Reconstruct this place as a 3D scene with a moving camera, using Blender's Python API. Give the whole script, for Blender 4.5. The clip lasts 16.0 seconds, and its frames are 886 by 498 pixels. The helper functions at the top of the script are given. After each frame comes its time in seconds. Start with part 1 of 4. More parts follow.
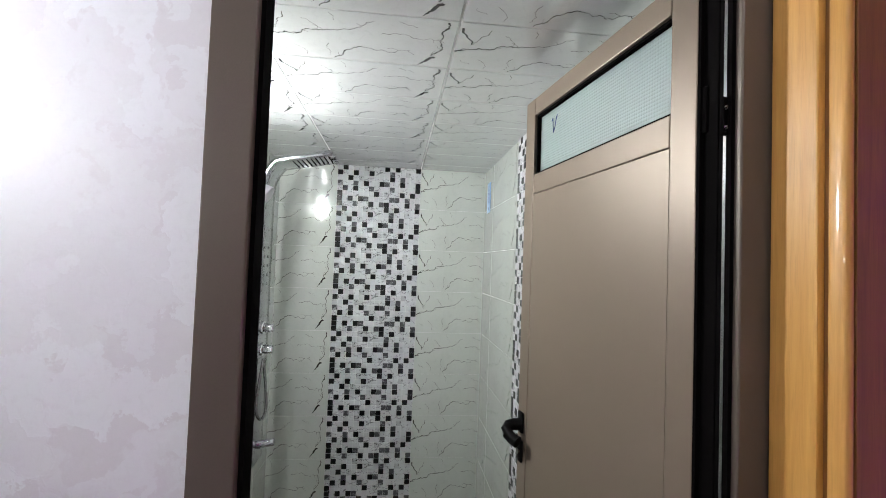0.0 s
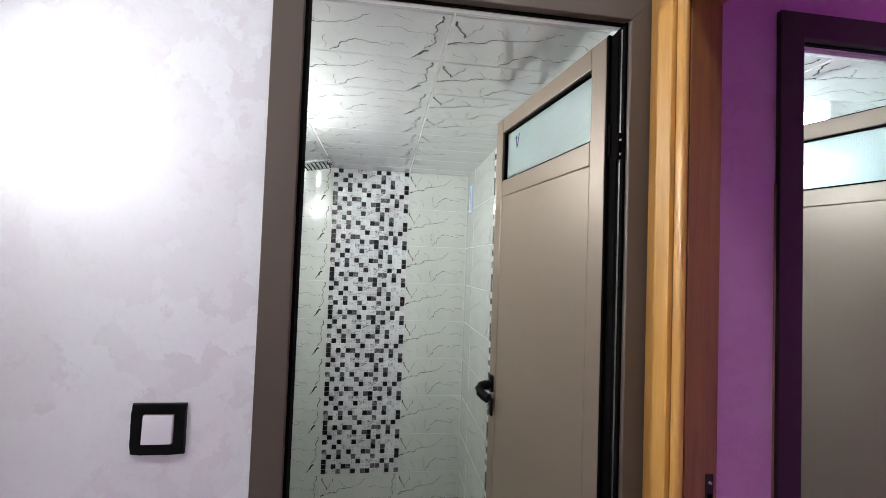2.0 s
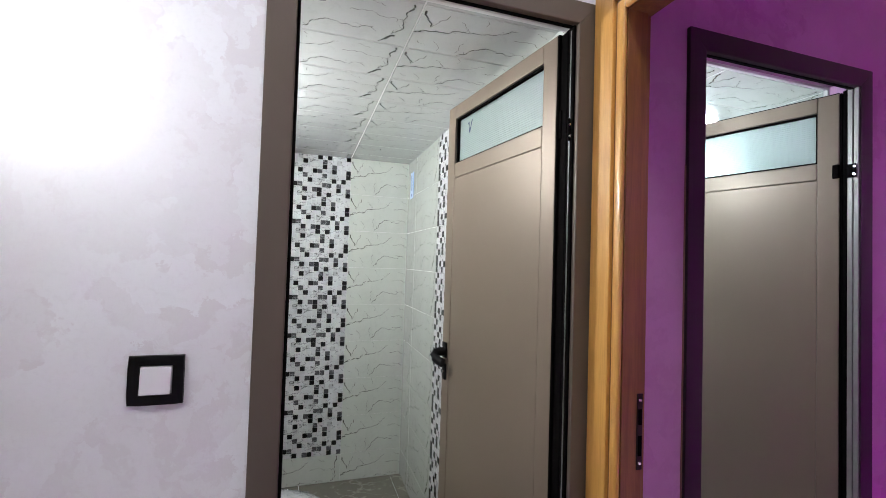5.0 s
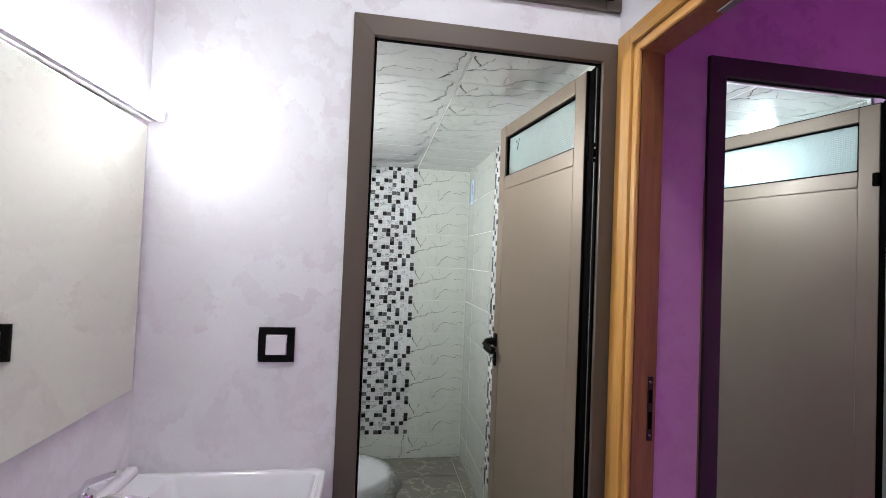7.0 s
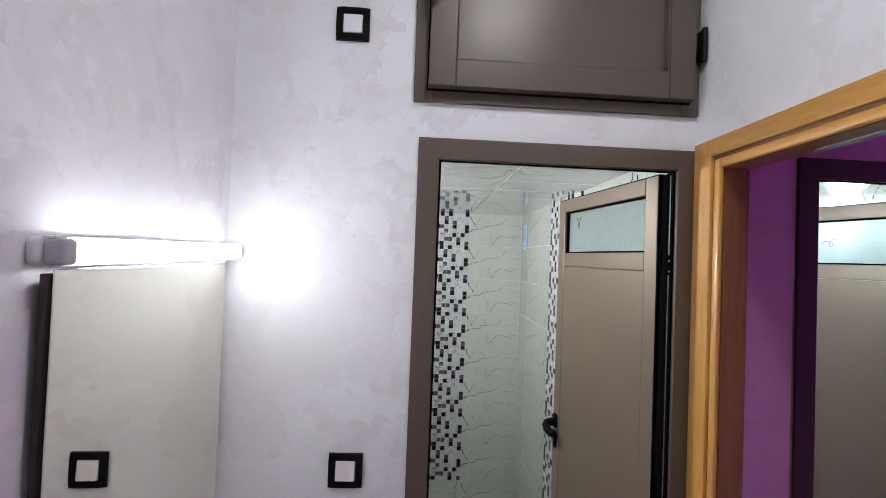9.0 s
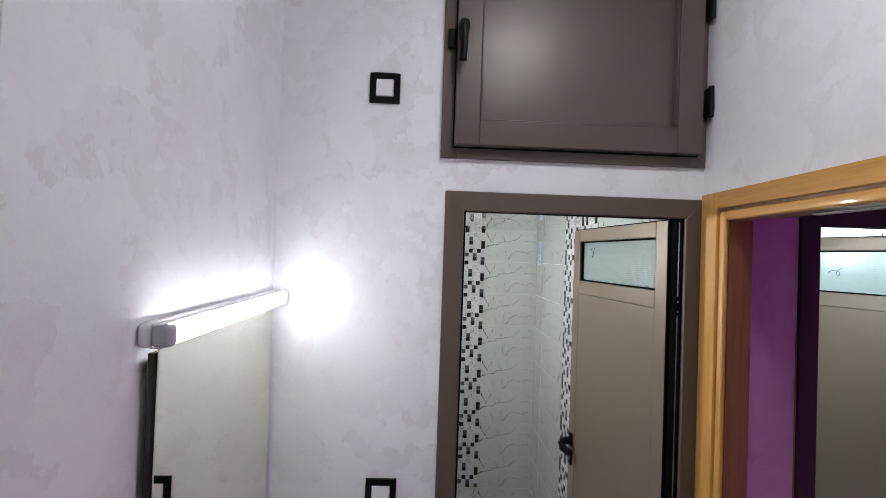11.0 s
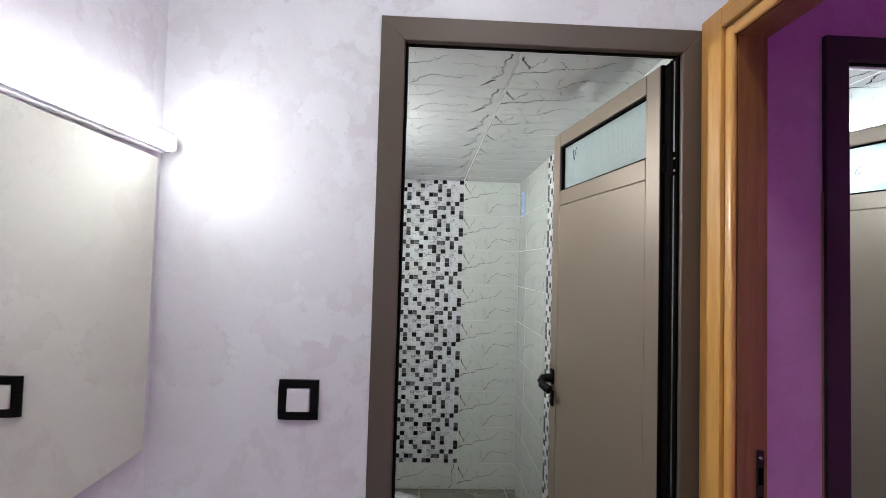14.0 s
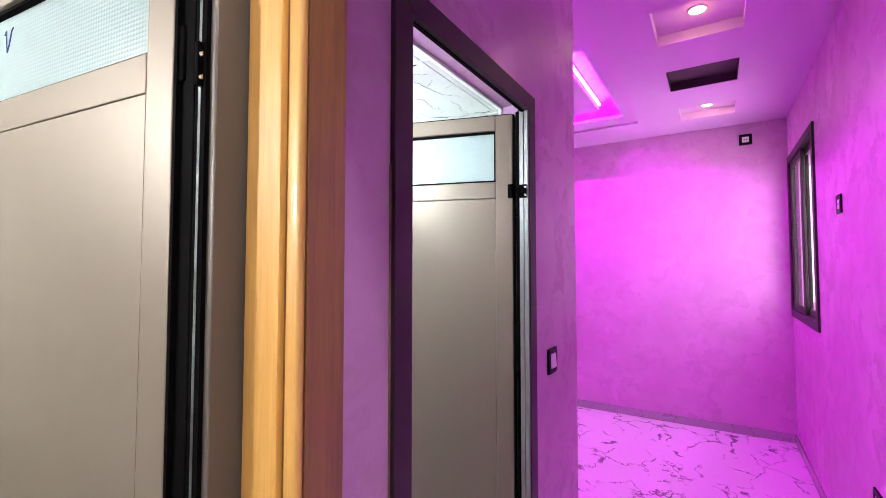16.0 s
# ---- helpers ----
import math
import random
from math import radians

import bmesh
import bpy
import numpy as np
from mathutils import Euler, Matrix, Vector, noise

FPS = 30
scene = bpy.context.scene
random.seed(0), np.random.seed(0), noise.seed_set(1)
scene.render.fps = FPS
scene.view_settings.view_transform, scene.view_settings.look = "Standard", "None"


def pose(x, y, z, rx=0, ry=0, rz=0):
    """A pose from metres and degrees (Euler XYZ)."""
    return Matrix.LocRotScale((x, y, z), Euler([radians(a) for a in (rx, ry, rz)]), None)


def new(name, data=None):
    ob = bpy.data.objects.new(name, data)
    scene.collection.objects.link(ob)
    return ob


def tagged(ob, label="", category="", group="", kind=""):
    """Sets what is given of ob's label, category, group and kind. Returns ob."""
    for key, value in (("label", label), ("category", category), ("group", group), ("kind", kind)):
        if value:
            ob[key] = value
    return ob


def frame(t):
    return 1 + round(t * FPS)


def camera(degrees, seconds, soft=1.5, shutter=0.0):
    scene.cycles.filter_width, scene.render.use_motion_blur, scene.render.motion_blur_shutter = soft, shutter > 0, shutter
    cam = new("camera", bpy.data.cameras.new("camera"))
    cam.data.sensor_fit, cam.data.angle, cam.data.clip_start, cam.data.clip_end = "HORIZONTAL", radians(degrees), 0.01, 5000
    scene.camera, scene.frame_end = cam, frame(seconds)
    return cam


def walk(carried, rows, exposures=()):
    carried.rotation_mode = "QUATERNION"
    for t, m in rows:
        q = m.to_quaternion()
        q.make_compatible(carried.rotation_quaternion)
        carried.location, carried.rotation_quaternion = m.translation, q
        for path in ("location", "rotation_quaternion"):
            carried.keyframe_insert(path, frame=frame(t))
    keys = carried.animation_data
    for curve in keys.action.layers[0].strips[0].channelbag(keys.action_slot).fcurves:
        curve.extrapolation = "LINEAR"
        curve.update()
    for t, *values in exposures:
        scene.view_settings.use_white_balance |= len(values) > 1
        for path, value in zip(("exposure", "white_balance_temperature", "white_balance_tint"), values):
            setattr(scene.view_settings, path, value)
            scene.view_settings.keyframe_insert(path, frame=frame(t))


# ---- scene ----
cam = camera(91.3, 16.0, soft=0.5)
METRES, EYE, TILT, LEAN, TURN = 2.68, 1.55, 0.0, 0.0, -6.1
ROWS = [
    (0.0, 0.0, 0.0, 0.0, -0.07, 2.0, -2.07),
    (0.5, 0.0183, -0.0347, -0.0016, -0.21, 2.06, -2.17),
    (1.0, 0.0246, -0.0688, -0.0188, -0.39, 2.06, -2.01),
    (1.5, 0.0129, -0.0898, -0.0181, -0.77, 2.04, -2.04),
    (2.0, 0.005, -0.1039, -0.0122, -1.63, 1.98, -2.06),
    (2.5, -0.0213, -0.1121, -0.0124, -5.95, 1.96, -1.8),
    (3.0, -0.0417, -0.1222, -0.015, -9.42, 1.95, -1.66),
    (3.5, -0.0498, -0.1262, -0.0237, -10.92, 1.84, -1.74),
    (4.0, -0.0441, -0.1209, -0.0443, -12.07, 1.8, -1.72),
    (6.5, -0.0377, -0.2129, -0.0377, -7.04, 1.4, -2.27),
    (7.0, -0.0346, -0.2374, -0.0398, -2.77, 1.4, -2.32),
    (7.5, -0.0296, -0.2413, -0.0407, -1.31, 1.36, -2.24),
    (8.0, -0.0389, -0.2298, -0.0033, -0.38, 1.37, -2.2),
    (8.5, -0.0541, -0.225, 0.053, 1.29, 1.33, -2.19),
    (9.0, -0.0605, -0.2347, 0.0854, 3.12, 1.23, -2.19),
    (9.5, -0.0697, -0.2626, 0.1025, 4.13, 1.28, -2.24),
    (12.0, -0.0762, -0.2794, 0.143, 5.05, 0.61, -1.92),
    (12.5, -0.0796, -0.2633, 0.0842, 5.34, 0.73, -1.93),
    (13.0, -0.0714, -0.2457, 0.0368, 5.27, 1.1, -1.87),
    (13.5, -0.0488, -0.2208, 0.0059, 5.35, 1.55, -1.81),
    (14.0, -0.0272, -0.1695, -0.0106, 3.99, 2.05, -1.61),
    (14.5, -0.0038, -0.103, -0.0109, -13.02, 2.29, -0.89),
    (15.0, 0.0176, -0.059, -0.0149, -31.98, 2.35, -0.22),
    (15.5, 0.05, -0.0082, -0.0047, -44.8, 2.17, 0.1),
    (16.0, 0.0654, 0.0191, -0.0095, -51.71, 2.33, -0.02),
]
EXPOSURES = [(0.0, 0.08), (2.0, 0.22), (7.5, 0.24), (8.7, -0.12), (12.0, -0.28), (13.0, -0.2), (14.0, 0.0), (14.5, -0.1), (15.0, 0.7), (15.5, 0.95), (16.0, 1.0)]
walk(cam, [(t, pose(0, 0, EYE, TILT, LEAN, TURN) @ pose(METRES * x, METRES * y, METRES * z, 90 + pitch, roll, yaw)) for t, x, y, z, yaw, pitch, roll in ROWS], EXPOSURES)

# ---- plan, in metres ----
WALL_A = 0.576            # hall face of the wall with the shower room door
WALL_A_BACK = 0.66
LEFT = -0.745             # hall wall with the mirror
RIGHT = 0.541             # hall wall with the wooden door frame
RIGHT_BACK = 0.612
HALL_BACK = -1.9
HALL_TOP = 2.95
SH_X0, SH_X1, SH_Y0, SH_Y1, SH_Z0, SH_Z1 = -0.71, 0.54, 0.672, 2.65, -0.05, 2.13
PURPLE_A = 0.556          # purple face of the wall with the second door
CORNER_X = 2.11           # where that wall ends
FAR_X, WIN_Y, PURPLE_TOP = 5.03, -0.53, 2.85
PURPLE_Y1 = 3.4

# ---- world and light ----
world = bpy.data.worlds.new("world")
scene.world = world
world.use_nodes = True
wn = world.node_tree
sky = wn.nodes.new("ShaderNodeTexSky")
sky.sky_type, sky.sun_disc = "NISHITA", False
sky.sun_elevation, sky.sun_rotation = radians(40), radians(200)
wn.links.new(sky.outputs[0], wn.nodes["Background"].inputs[0])
wn.nodes["Background"].inputs[1].default_value = 0.1


def lamp(name, kind, m, power, colour, **size):
    data = bpy.data.lights.new(name, kind)
    data.energy, data.color = power, colour
    if kind == "AREA":
        data.shape, data.size, data.size_y = "RECTANGLE", size["x"], size["y"]
    elif kind == "SPOT":
        data.spot_size, data.spot_blend, data.shadow_soft_size = radians(size["cone"]), 0.6, size["soft"]
    else:
        data.shadow_soft_size = size["soft"]
    ob = new(name, data)
    ob.matrix_world = m
    return ob


TUBE_GLOW, BULKHEAD_GLOW, SIDE_GLOW, FAR_GLOW, HALL_GLOW, LED_GLOW, SPOT_GLOW = 39.0, 340.0, 95.0, 260.0, 66.0, 265.0, 34.0
MAGENTA = (0.80, 0.010, 1.0)

# ---- materials ----


class Nodes:
    """A node material: its Principled shader and a few short ways to add nodes."""

    def __init__(self, name, base=(0.8, 0.8, 0.8), rough=0.5, metal=0.0, **more):
        self.m = bpy.data.materials.new(name)
        self.m.use_nodes = True
        self.t = self.m.node_tree
        self.p = self.t.nodes["Principled BSDF"]
        self.put("Base Color", (*base, 1))
        self.put("Roughness", rough)
        self.put("Metallic", metal)
        for key, v in more.items():
            self.put(key.replace("_", " "), v)

    def put(self, key, v):
        if hasattr(v, "is_linked") or hasattr(v, "links"):
            self.t.links.new(v, self.p.inputs[key])
        else:
            self.p.inputs[key].default_value = v

    def node(self, kind, ins=(), **props):
        n = self.t.nodes.new(kind)
        for key, v in props.items():
            setattr(n, key, v)
        for key, v in dict(ins).items():
            if hasattr(v, "links"):
                self.t.links.new(v, n.inputs[key])
            else:
                n.inputs[key].default_value = v
        return n

    def coords(self, kind="Object", scale=(1, 1, 1), turn=(0, 0, 0)):
        c = self.node("ShaderNodeTexCoord")
        g = self.node("ShaderNodeMapping", {"Vector": c.outputs[kind], "Scale": scale, "Rotation": turn})
        return g.outputs[0]

    def noise(self, v, scale, detail=4.0, rough=0.55, distort=0.0):
        return self.node("ShaderNodeTexNoise", {"Vector": v, "Scale": scale, "Detail": detail, "Roughness": rough, "Distortion": distort}).outputs["Fac"]

    def ramp(self, fac, *stops):
        n = self.node("ShaderNodeValToRGB", {"Fac": fac})
        e = n.color_ramp.elements
        while len(e) < len(stops):
            e.new(0.5)
        for el, (pos, col) in zip(e, stops):
            el.position = pos
            el.color = (col, col, col, 1) if isinstance(col, (int, float)) else (*col, 1)
        return n.outputs["Color"]

    def mix(self, fac, a, b, mode="MIX"):
        n = self.node("ShaderNodeMix", data_type="RGBA", blend_type=mode)
        for key, v in ((0, fac), (6, a), (7, b)):
            if hasattr(v, "links"):
                self.t.links.new(v, n.inputs[key])
            else:
                n.inputs[key].default_value = v if isinstance(v, (int, float)) else (*v, 1)
        return n.outputs[2]

    def math(self, op, a, b=0.0):
        n = self.node("ShaderNodeMath", operation=op)
        for key, v in ((0, a), (1, b)):
            if hasattr(v, "links"):
                self.t.links.new(v, n.inputs[key])
            else:
                n.inputs[key].default_value = v
        return n.outputs[0]

    def bump(self, height, strength=0.2, distance=0.002):
        self.put("Normal", self.node("ShaderNodeBump", {"Height": height, "Strength": strength, "Distance": distance}).outputs[0])


def plaster(name, light, dark, sheen, contrast=1.0):
    """Trowelled pearl plaster: overlapping torn patches of glossy pearl over a duller ground, fine brushed grain."""
    k = Nodes(name, light, 0.5)
    v = k.coords()
    warp = k.node("ShaderNodeTexNoise", {"Vector": v, "Scale": 5.5, "Detail": 9.0, "Roughness": 0.62})
    w = k.mix(0.34, v, warp.outputs["Color"], "ADD")
    broad = k.noise(v, 1.7, 3)
    torn = k.noise(w, 6.0, 8, 0.6, 0.5)
    petal = k.node("ShaderNodeTexVoronoi", {"Vector": w, "Scale": 8.5}, feature="F1").outputs["Color"]
    small = k.node("ShaderNodeTexVoronoi", {"Vector": w, "Scale": 21.0}, feature="F1").outputs["Color"]
    fine = k.noise(w, 34.0, 7, 0.68, 0.6)
    zone = k.ramp(broad, (0.40, 0.15), (0.58, 1.0))
    f = k.math("MULTIPLY", k.ramp(petal, (0.47, 0.0), (0.50, 1.0)), zone)
    f = k.math("MAXIMUM", f, k.math("MULTIPLY", k.math("MULTIPLY", k.ramp(small, (0.54, 0.0), (0.57, 1.0)), zone), 0.6))
    f = k.math("MAXIMUM", f, k.math("MULTIPLY", k.ramp(torn, (0.50, 0.0), (0.54, 1.0)), 0.45))
    rim = k.node("ShaderNodeTexVoronoi", {"Vector": w, "Scale": 8.5}, feature="DISTANCE_TO_EDGE").outputs["Distance"]
    col = k.mix(k.math("MULTIPLY", f, contrast), dark, light)
    col = k.mix(k.math("MULTIPLY", k.ramp(fine, (0.45, 0.0), (0.75, 1.0)), 0.3), col, light)
    speck = k.noise(v, 75.0, 5, 0.7, 1.0)
    col = k.mix(k.math("MULTIPLY", k.ramp(speck, (0.5, 0.0), (0.7, 1.0)), 0.25), col, tuple(0.92 * c for c in dark))
    k.put("Base Color", col)
    k.put("Roughness", k.math("SUBTRACT", 0.58, k.math("MULTIPLY", f, sheen)))
    ridge = k.math("MULTIPLY", k.math("MULTIPLY", k.ramp(rim, (0.0, 1.0), (0.03, 0.0)), zone), 0.5)
    k.bump(k.math("ADD", k.math("ADD", k.math("MULTIPLY", f, 0.6), ridge), k.math("MULTIPLY", fine, 0.8)), 0.16, 0.002)
    return k.m


def veined(name, light, dark, strength, rough, scale=1.0, kind="Object", spread=0.012):
    """Glazed marble print: thin broken dark veins, a few thick slashes and a faint cloud."""
    k = Nodes(name, light, rough, 0.0, Specular_IOR_Level=0.6)
    v = k.coords(kind, (scale, scale, scale))
    warp = k.node("ShaderNodeTexNoise", {"Vector": v, "Scale": 9.0, "Detail": 5.0, "Roughness": 0.6})
    w = k.mix(0.13, v, warp.outputs["Color"], "ADD")
    turned = k.node("ShaderNodeMapping", {"Vector": w, "Rotation": (0.5, 0.6, 0.7), "Scale": (1.0, 1.5, 1.9)}).outputs[0]
    cells = k.node("ShaderNodeTexVoronoi", {"Vector": turned, "Scale": 4.6}, feature="DISTANCE_TO_EDGE").outputs["Distance"]
    thin = k.ramp(cells, (0.0, 1.0), (spread, 0.75), (spread * 2.2, 0.0))
    gate = k.ramp(k.noise(v, 7.0, 3), (0.45, 0.0), (0.56, 1.0))
    cells2 = k.node("ShaderNodeTexVoronoi", {"Vector": turned, "Scale": 2.3}, feature="DISTANCE_TO_EDGE").outputs["Distance"]
    thick = k.ramp(cells2, (0.0, 1.0), (spread * 1.3, 0.9), (spread * 2.0, 0.0))
    gate2 = k.ramp(k.noise(k.node("ShaderNodeMapping", {"Vector": v, "Location": (3.0, 1.0, 7.0)}).outputs[0], 10.0, 2), (0.54, 0.0), (0.62, 1.0))
    veins = k.math("MAXIMUM", k.math("MULTIPLY", thin, gate), k.math("MULTIPLY", thick, gate2))
    cloud = k.ramp(k.noise(w, 4.0, 5), (0.35, 0.0), (0.75, 0.35))
    soft = tuple(0.75 * a + 0.25 * b for a, b in zip(light, dark))
    col = k.mix(cloud, light, soft)
    k.put("Base Color", k.mix(k.math("MULTIPLY", veins, strength), col, dark))
    k.bump(k.noise(v, 60.0, 2), 0.02, 0.001)
    return k.m


def glazed(name, base):
    """Glossy glazed ceramic with a faint cloudy print under a clear glaze."""
    k = Nodes(name, base, 0.10, 0.0, Specular_IOR_Level=0.6, Coat_Weight=1.0, Coat_Roughness=0.02, Coat_IOR=1.75)
    v = k.coords()
    cloud = k.ramp(k.noise(v, 9.0, 6, 0.6, 0.8), (0.42, 0.0), (0.72, 0.5))
    haze = k.ramp(k.noise(v, 34.0, 4, 0.6, 1.5), (0.55, 0.0), (0.72, 0.3))
    col = k.mix(cloud, base, tuple(c * 0.86 for c in base))
    k.put("Base Color", k.mix(haze, col, tuple(c * 0.76 for c in base)))
    k.bump(k.noise(v, 14.0, 2), 0.008, 0.002)
    return k.m


def metal_paint(name, base, rough, metal):
    k = Nodes(name, base, rough, metal)
    v = k.coords()
    grain = k.noise(v, 900.0, 2)
    smear = k.noise(v, 6.0, 5, 0.6)
    k.put("Base Color", k.mix(k.ramp(grain, (0.3, 0.0), (0.7, 0.5)), base, tuple(min(1, c * 1.25) for c in base)))
    k.put("Roughness", k.math("ADD", rough - 0.06, k.math("MULTIPLY", smear, 0.12)))
    k.bump(grain, 0.06, 0.0004)
    return k.m


def plain(name, base, rough=0.5, metal=0.0, wear=0.15, scale=40.0, **more):
    k = Nodes(name, base, rough, metal, **more)
    n = k.noise(k.coords(), scale, 4)
    k.put("Base Color", k.mix(k.ramp(n, (0.35, 0.0), (0.7, wear)), base, tuple(c * 0.7 for c in base)))
    k.put("Roughness", k.math("ADD", rough - 0.05 * min(1, rough * 4), k.math("MULTIPLY", n, 0.1 * min(1, rough * 4))))
    return k.m


def varnished_wood(name, light, dark, along):
    k = Nodes(name, light, 0.46, 0.0, Coat_Weight=0.45, Coat_Roughness=0.045)
    sc = {"z": (26, 26, 1.6), "y": (26, 1.6, 26), "x": (1.6, 26, 26)}[along]
    v = k.coords("Object", sc)
    g = k.noise(v, 2.2, 7, 0.62, 0.7)
    fine = k.noise(k.coords("Object", tuple(c * 6 for c in sc)), 2.0, 3)
    col = k.mix(k.ramp(g, (0.35, 0.0), (0.7, 1.0)), light, dark)
    k.put("Base Color", k.mix(k.ramp(fine, (0.5, 0.0), (0.8, 0.35)), col, tuple(c * 0.6 for c in dark)))
    k.bump(fine, 0.22, 0.0008)
    return k.m


def glow(name, colour, strength):
    k = Nodes(name, (0.9, 0.9, 0.9), 0.4)
    k.put("Emission Color", (*colour, 1))
    k.put("Emission Strength", strength)
    return k.m


PLASTER = plaster("pearl_plaster_lilac", (0.845, 0.85, 0.875), (0.765, 0.742, 0.765), 0.30)
PLASTER_PURPLE = plaster("pearl_plaster_mauve", (0.60, 0.33, 0.555), (0.53, 0.28, 0.485), 0.24)
CEIL_WHITE = plain("matt_white_paint", (0.78, 0.75, 0.79), 0.7, wear=0.08, scale=8)
CEIL_PURPLE = plain("matt_lilac_paint", (0.66, 0.45, 0.69), 0.7, wear=0.08, scale=8)
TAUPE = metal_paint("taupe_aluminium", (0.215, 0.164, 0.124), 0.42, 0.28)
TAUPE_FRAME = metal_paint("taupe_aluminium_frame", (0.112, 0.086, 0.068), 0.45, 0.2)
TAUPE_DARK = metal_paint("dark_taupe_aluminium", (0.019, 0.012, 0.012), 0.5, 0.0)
BLACK = plain("black_plastic", (0.004, 0.0035, 0.004), 0.4, Specular_IOR_Level=0.14)
GASKET = plain("black_gasket", (0.003, 0.0025, 0.0025), 0.75, Specular_IOR_Level=0.02)
WHITE_PLASTIC = plain("white_plastic", (0.80, 0.78, 0.80), 0.3, wear=0.05)
GREY_PLASTIC = plain("pale_grey_plastic", (0.45, 0.43, 0.47), 0.3, wear=0.1)
WOOD_Z = varnished_wood("varnished_wood_upright", (0.64, 0.335, 0.082), (0.52, 0.245, 0.05), "z")
WOOD_Y = varnished_wood("varnished_wood_level", (0.64, 0.335, 0.082), (0.52, 0.245, 0.05), "y")
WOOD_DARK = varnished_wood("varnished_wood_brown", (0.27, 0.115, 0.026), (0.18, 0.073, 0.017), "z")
TILE = glazed("glazed_marble_tile", (0.745, 0.775, 0.725))
TILE_CEIL = glazed("glazed_marble_ceiling_tile", (0.75, 0.76, 0.75))
VEIN = plain("printed_vein", (0.05, 0.045, 0.042), 0.07, wear=0.9, scale=160.0, Coat_Weight=0.9, Coat_Roughness=0.025)
VEIN_PALE = plain("pale_printed_vein", (0.13, 0.115, 0.105), 0.07, wear=0.9, scale=120.0, Coat_Weight=0.9, Coat_Roughness=0.025)
GROUT = plain("white_grout", (0.86, 0.86, 0.85), 0.8, wear=0.1)
CELL_WHITE = veined("mosaic_white", (0.74, 0.74, 0.76), (0.12, 0.12, 0.13), 0.75, 0.10, 3.2, spread=0.016)
CELL_BLACK = plain("mosaic_black", (0.010, 0.010, 0.012), 0.12, scale=60)
CELL_GREY = veined("mosaic_grey", (0.085, 0.085, 0.092), (0.42, 0.42, 0.44), 0.8, 0.10, 5.0, spread=0.03)
CELL_VEINED = veined("mosaic_veined", (0.60, 0.60, 0.62), (0.03, 0.03, 0.035), 1.0, 0.10, 6.0, spread=0.045)
STONE_FLOOR = veined("grey_stone_tile", (0.185, 0.172, 0.140), (0.44, 0.42, 0.36), 0.5, 0.22, 1.3, spread=0.022)
MARBLE_FLOOR = veined("polished_marble_floor", (0.82, 0.80, 0.82), (0.14, 0.10, 0.15), 0.85, 0.12, 0.52, spread=0.013)
MARBLE_SKIRT = veined("marble_skirting", (0.36, 0.33, 0.36), (0.2, 0.17, 0.2), 0.7, 0.15, 1.2)
CHROME = plain("chrome", (0.85, 0.86, 0.88), 0.06, 1.0, wear=0.1)
BARE_ALU = plain("bare_aluminium", (0.25, 0.235, 0.225), 0.42, 0.3, wear=0.3, scale=18)
STEEL = plain("brushed_steel", (0.42, 0.42, 0.43), 0.22, 1.0)
PORCELAIN = plain("white_porcelain", (0.82, 0.82, 0.84), 0.06, wear=0.03, Coat_Weight=0.5)
TUBE = glow("lit_tube", (0.93, 0.965, 1.0), TUBE_GLOW)
BULKHEAD = glow("lit_diffuser", (0.96, 0.995, 1.0), BULKHEAD_GLOW)
BULKHEAD_SIDE = glow("lit_side_diffuser", (0.80, 0.93, 1.0), SIDE_GLOW)
BULKHEAD_FAR = glow("lit_far_diffuser", (0.80, 0.93, 1.0), FAR_GLOW)
HALL_LENS = glow("hall_lamp_diffuser", (0.95, 0.965, 1.0), HALL_GLOW)
LED = glow("magenta_led", MAGENTA, LED_GLOW)
SPOT_LENS = glow("warm_spot_lens", (1.0, 0.78, 0.5), SPOT_GLOW)


def mirror_material():
    return Nodes("mirror_silver", (0.87, 0.86, 0.75), 0.015, 1.0).m


def obscure_glass():
    """Milky patterned glass with rows of small studs."""
    k = Nodes("patterned_glass", (0.63, 0.74, 0.73), 0.28, 0.0, IOR=1.45)
    k.put("Transmission Weight", 0.55)
    v = k.coords("Object")
    studs = k.node("ShaderNodeTexVoronoi", {"Vector": v, "Scale": 140.0, "Randomness": 0.0}, feature="F1").outputs["Distance"]
    k.bump(studs, 0.6, 0.003)
    return k.m


MIRROR, OBSCURE = mirror_material(), obscure_glass()
WRAP = Nodes("clear_plastic_wrap", (0.9, 0.92, 0.92), 0.12, 0.0, IOR=1.45)
WRAP.put("Transmission Weight", 0.85)
WRAP.bump(WRAP.noise(WRAP.coords(), 45.0, 5, 0.7, 2.0), 1.0, 0.03)
WRAP = WRAP.m
PANE = Nodes("clear_glass", (1, 1, 1), 0.0, 0.0, IOR=1.1)
PANE.put("Transmission Weight", 1.0)
PANE = PANE.m

# ---- building helpers ----


def thing(name, at=(0, 0, 0), label="", category="", group="", kind="", turn=0.0):
    ob = new(name)
    ob.empty_display_size = 0.05
    ob.matrix_world = pose(*at, 0, 0, turn)
    return tagged(ob, label, category, group, kind)


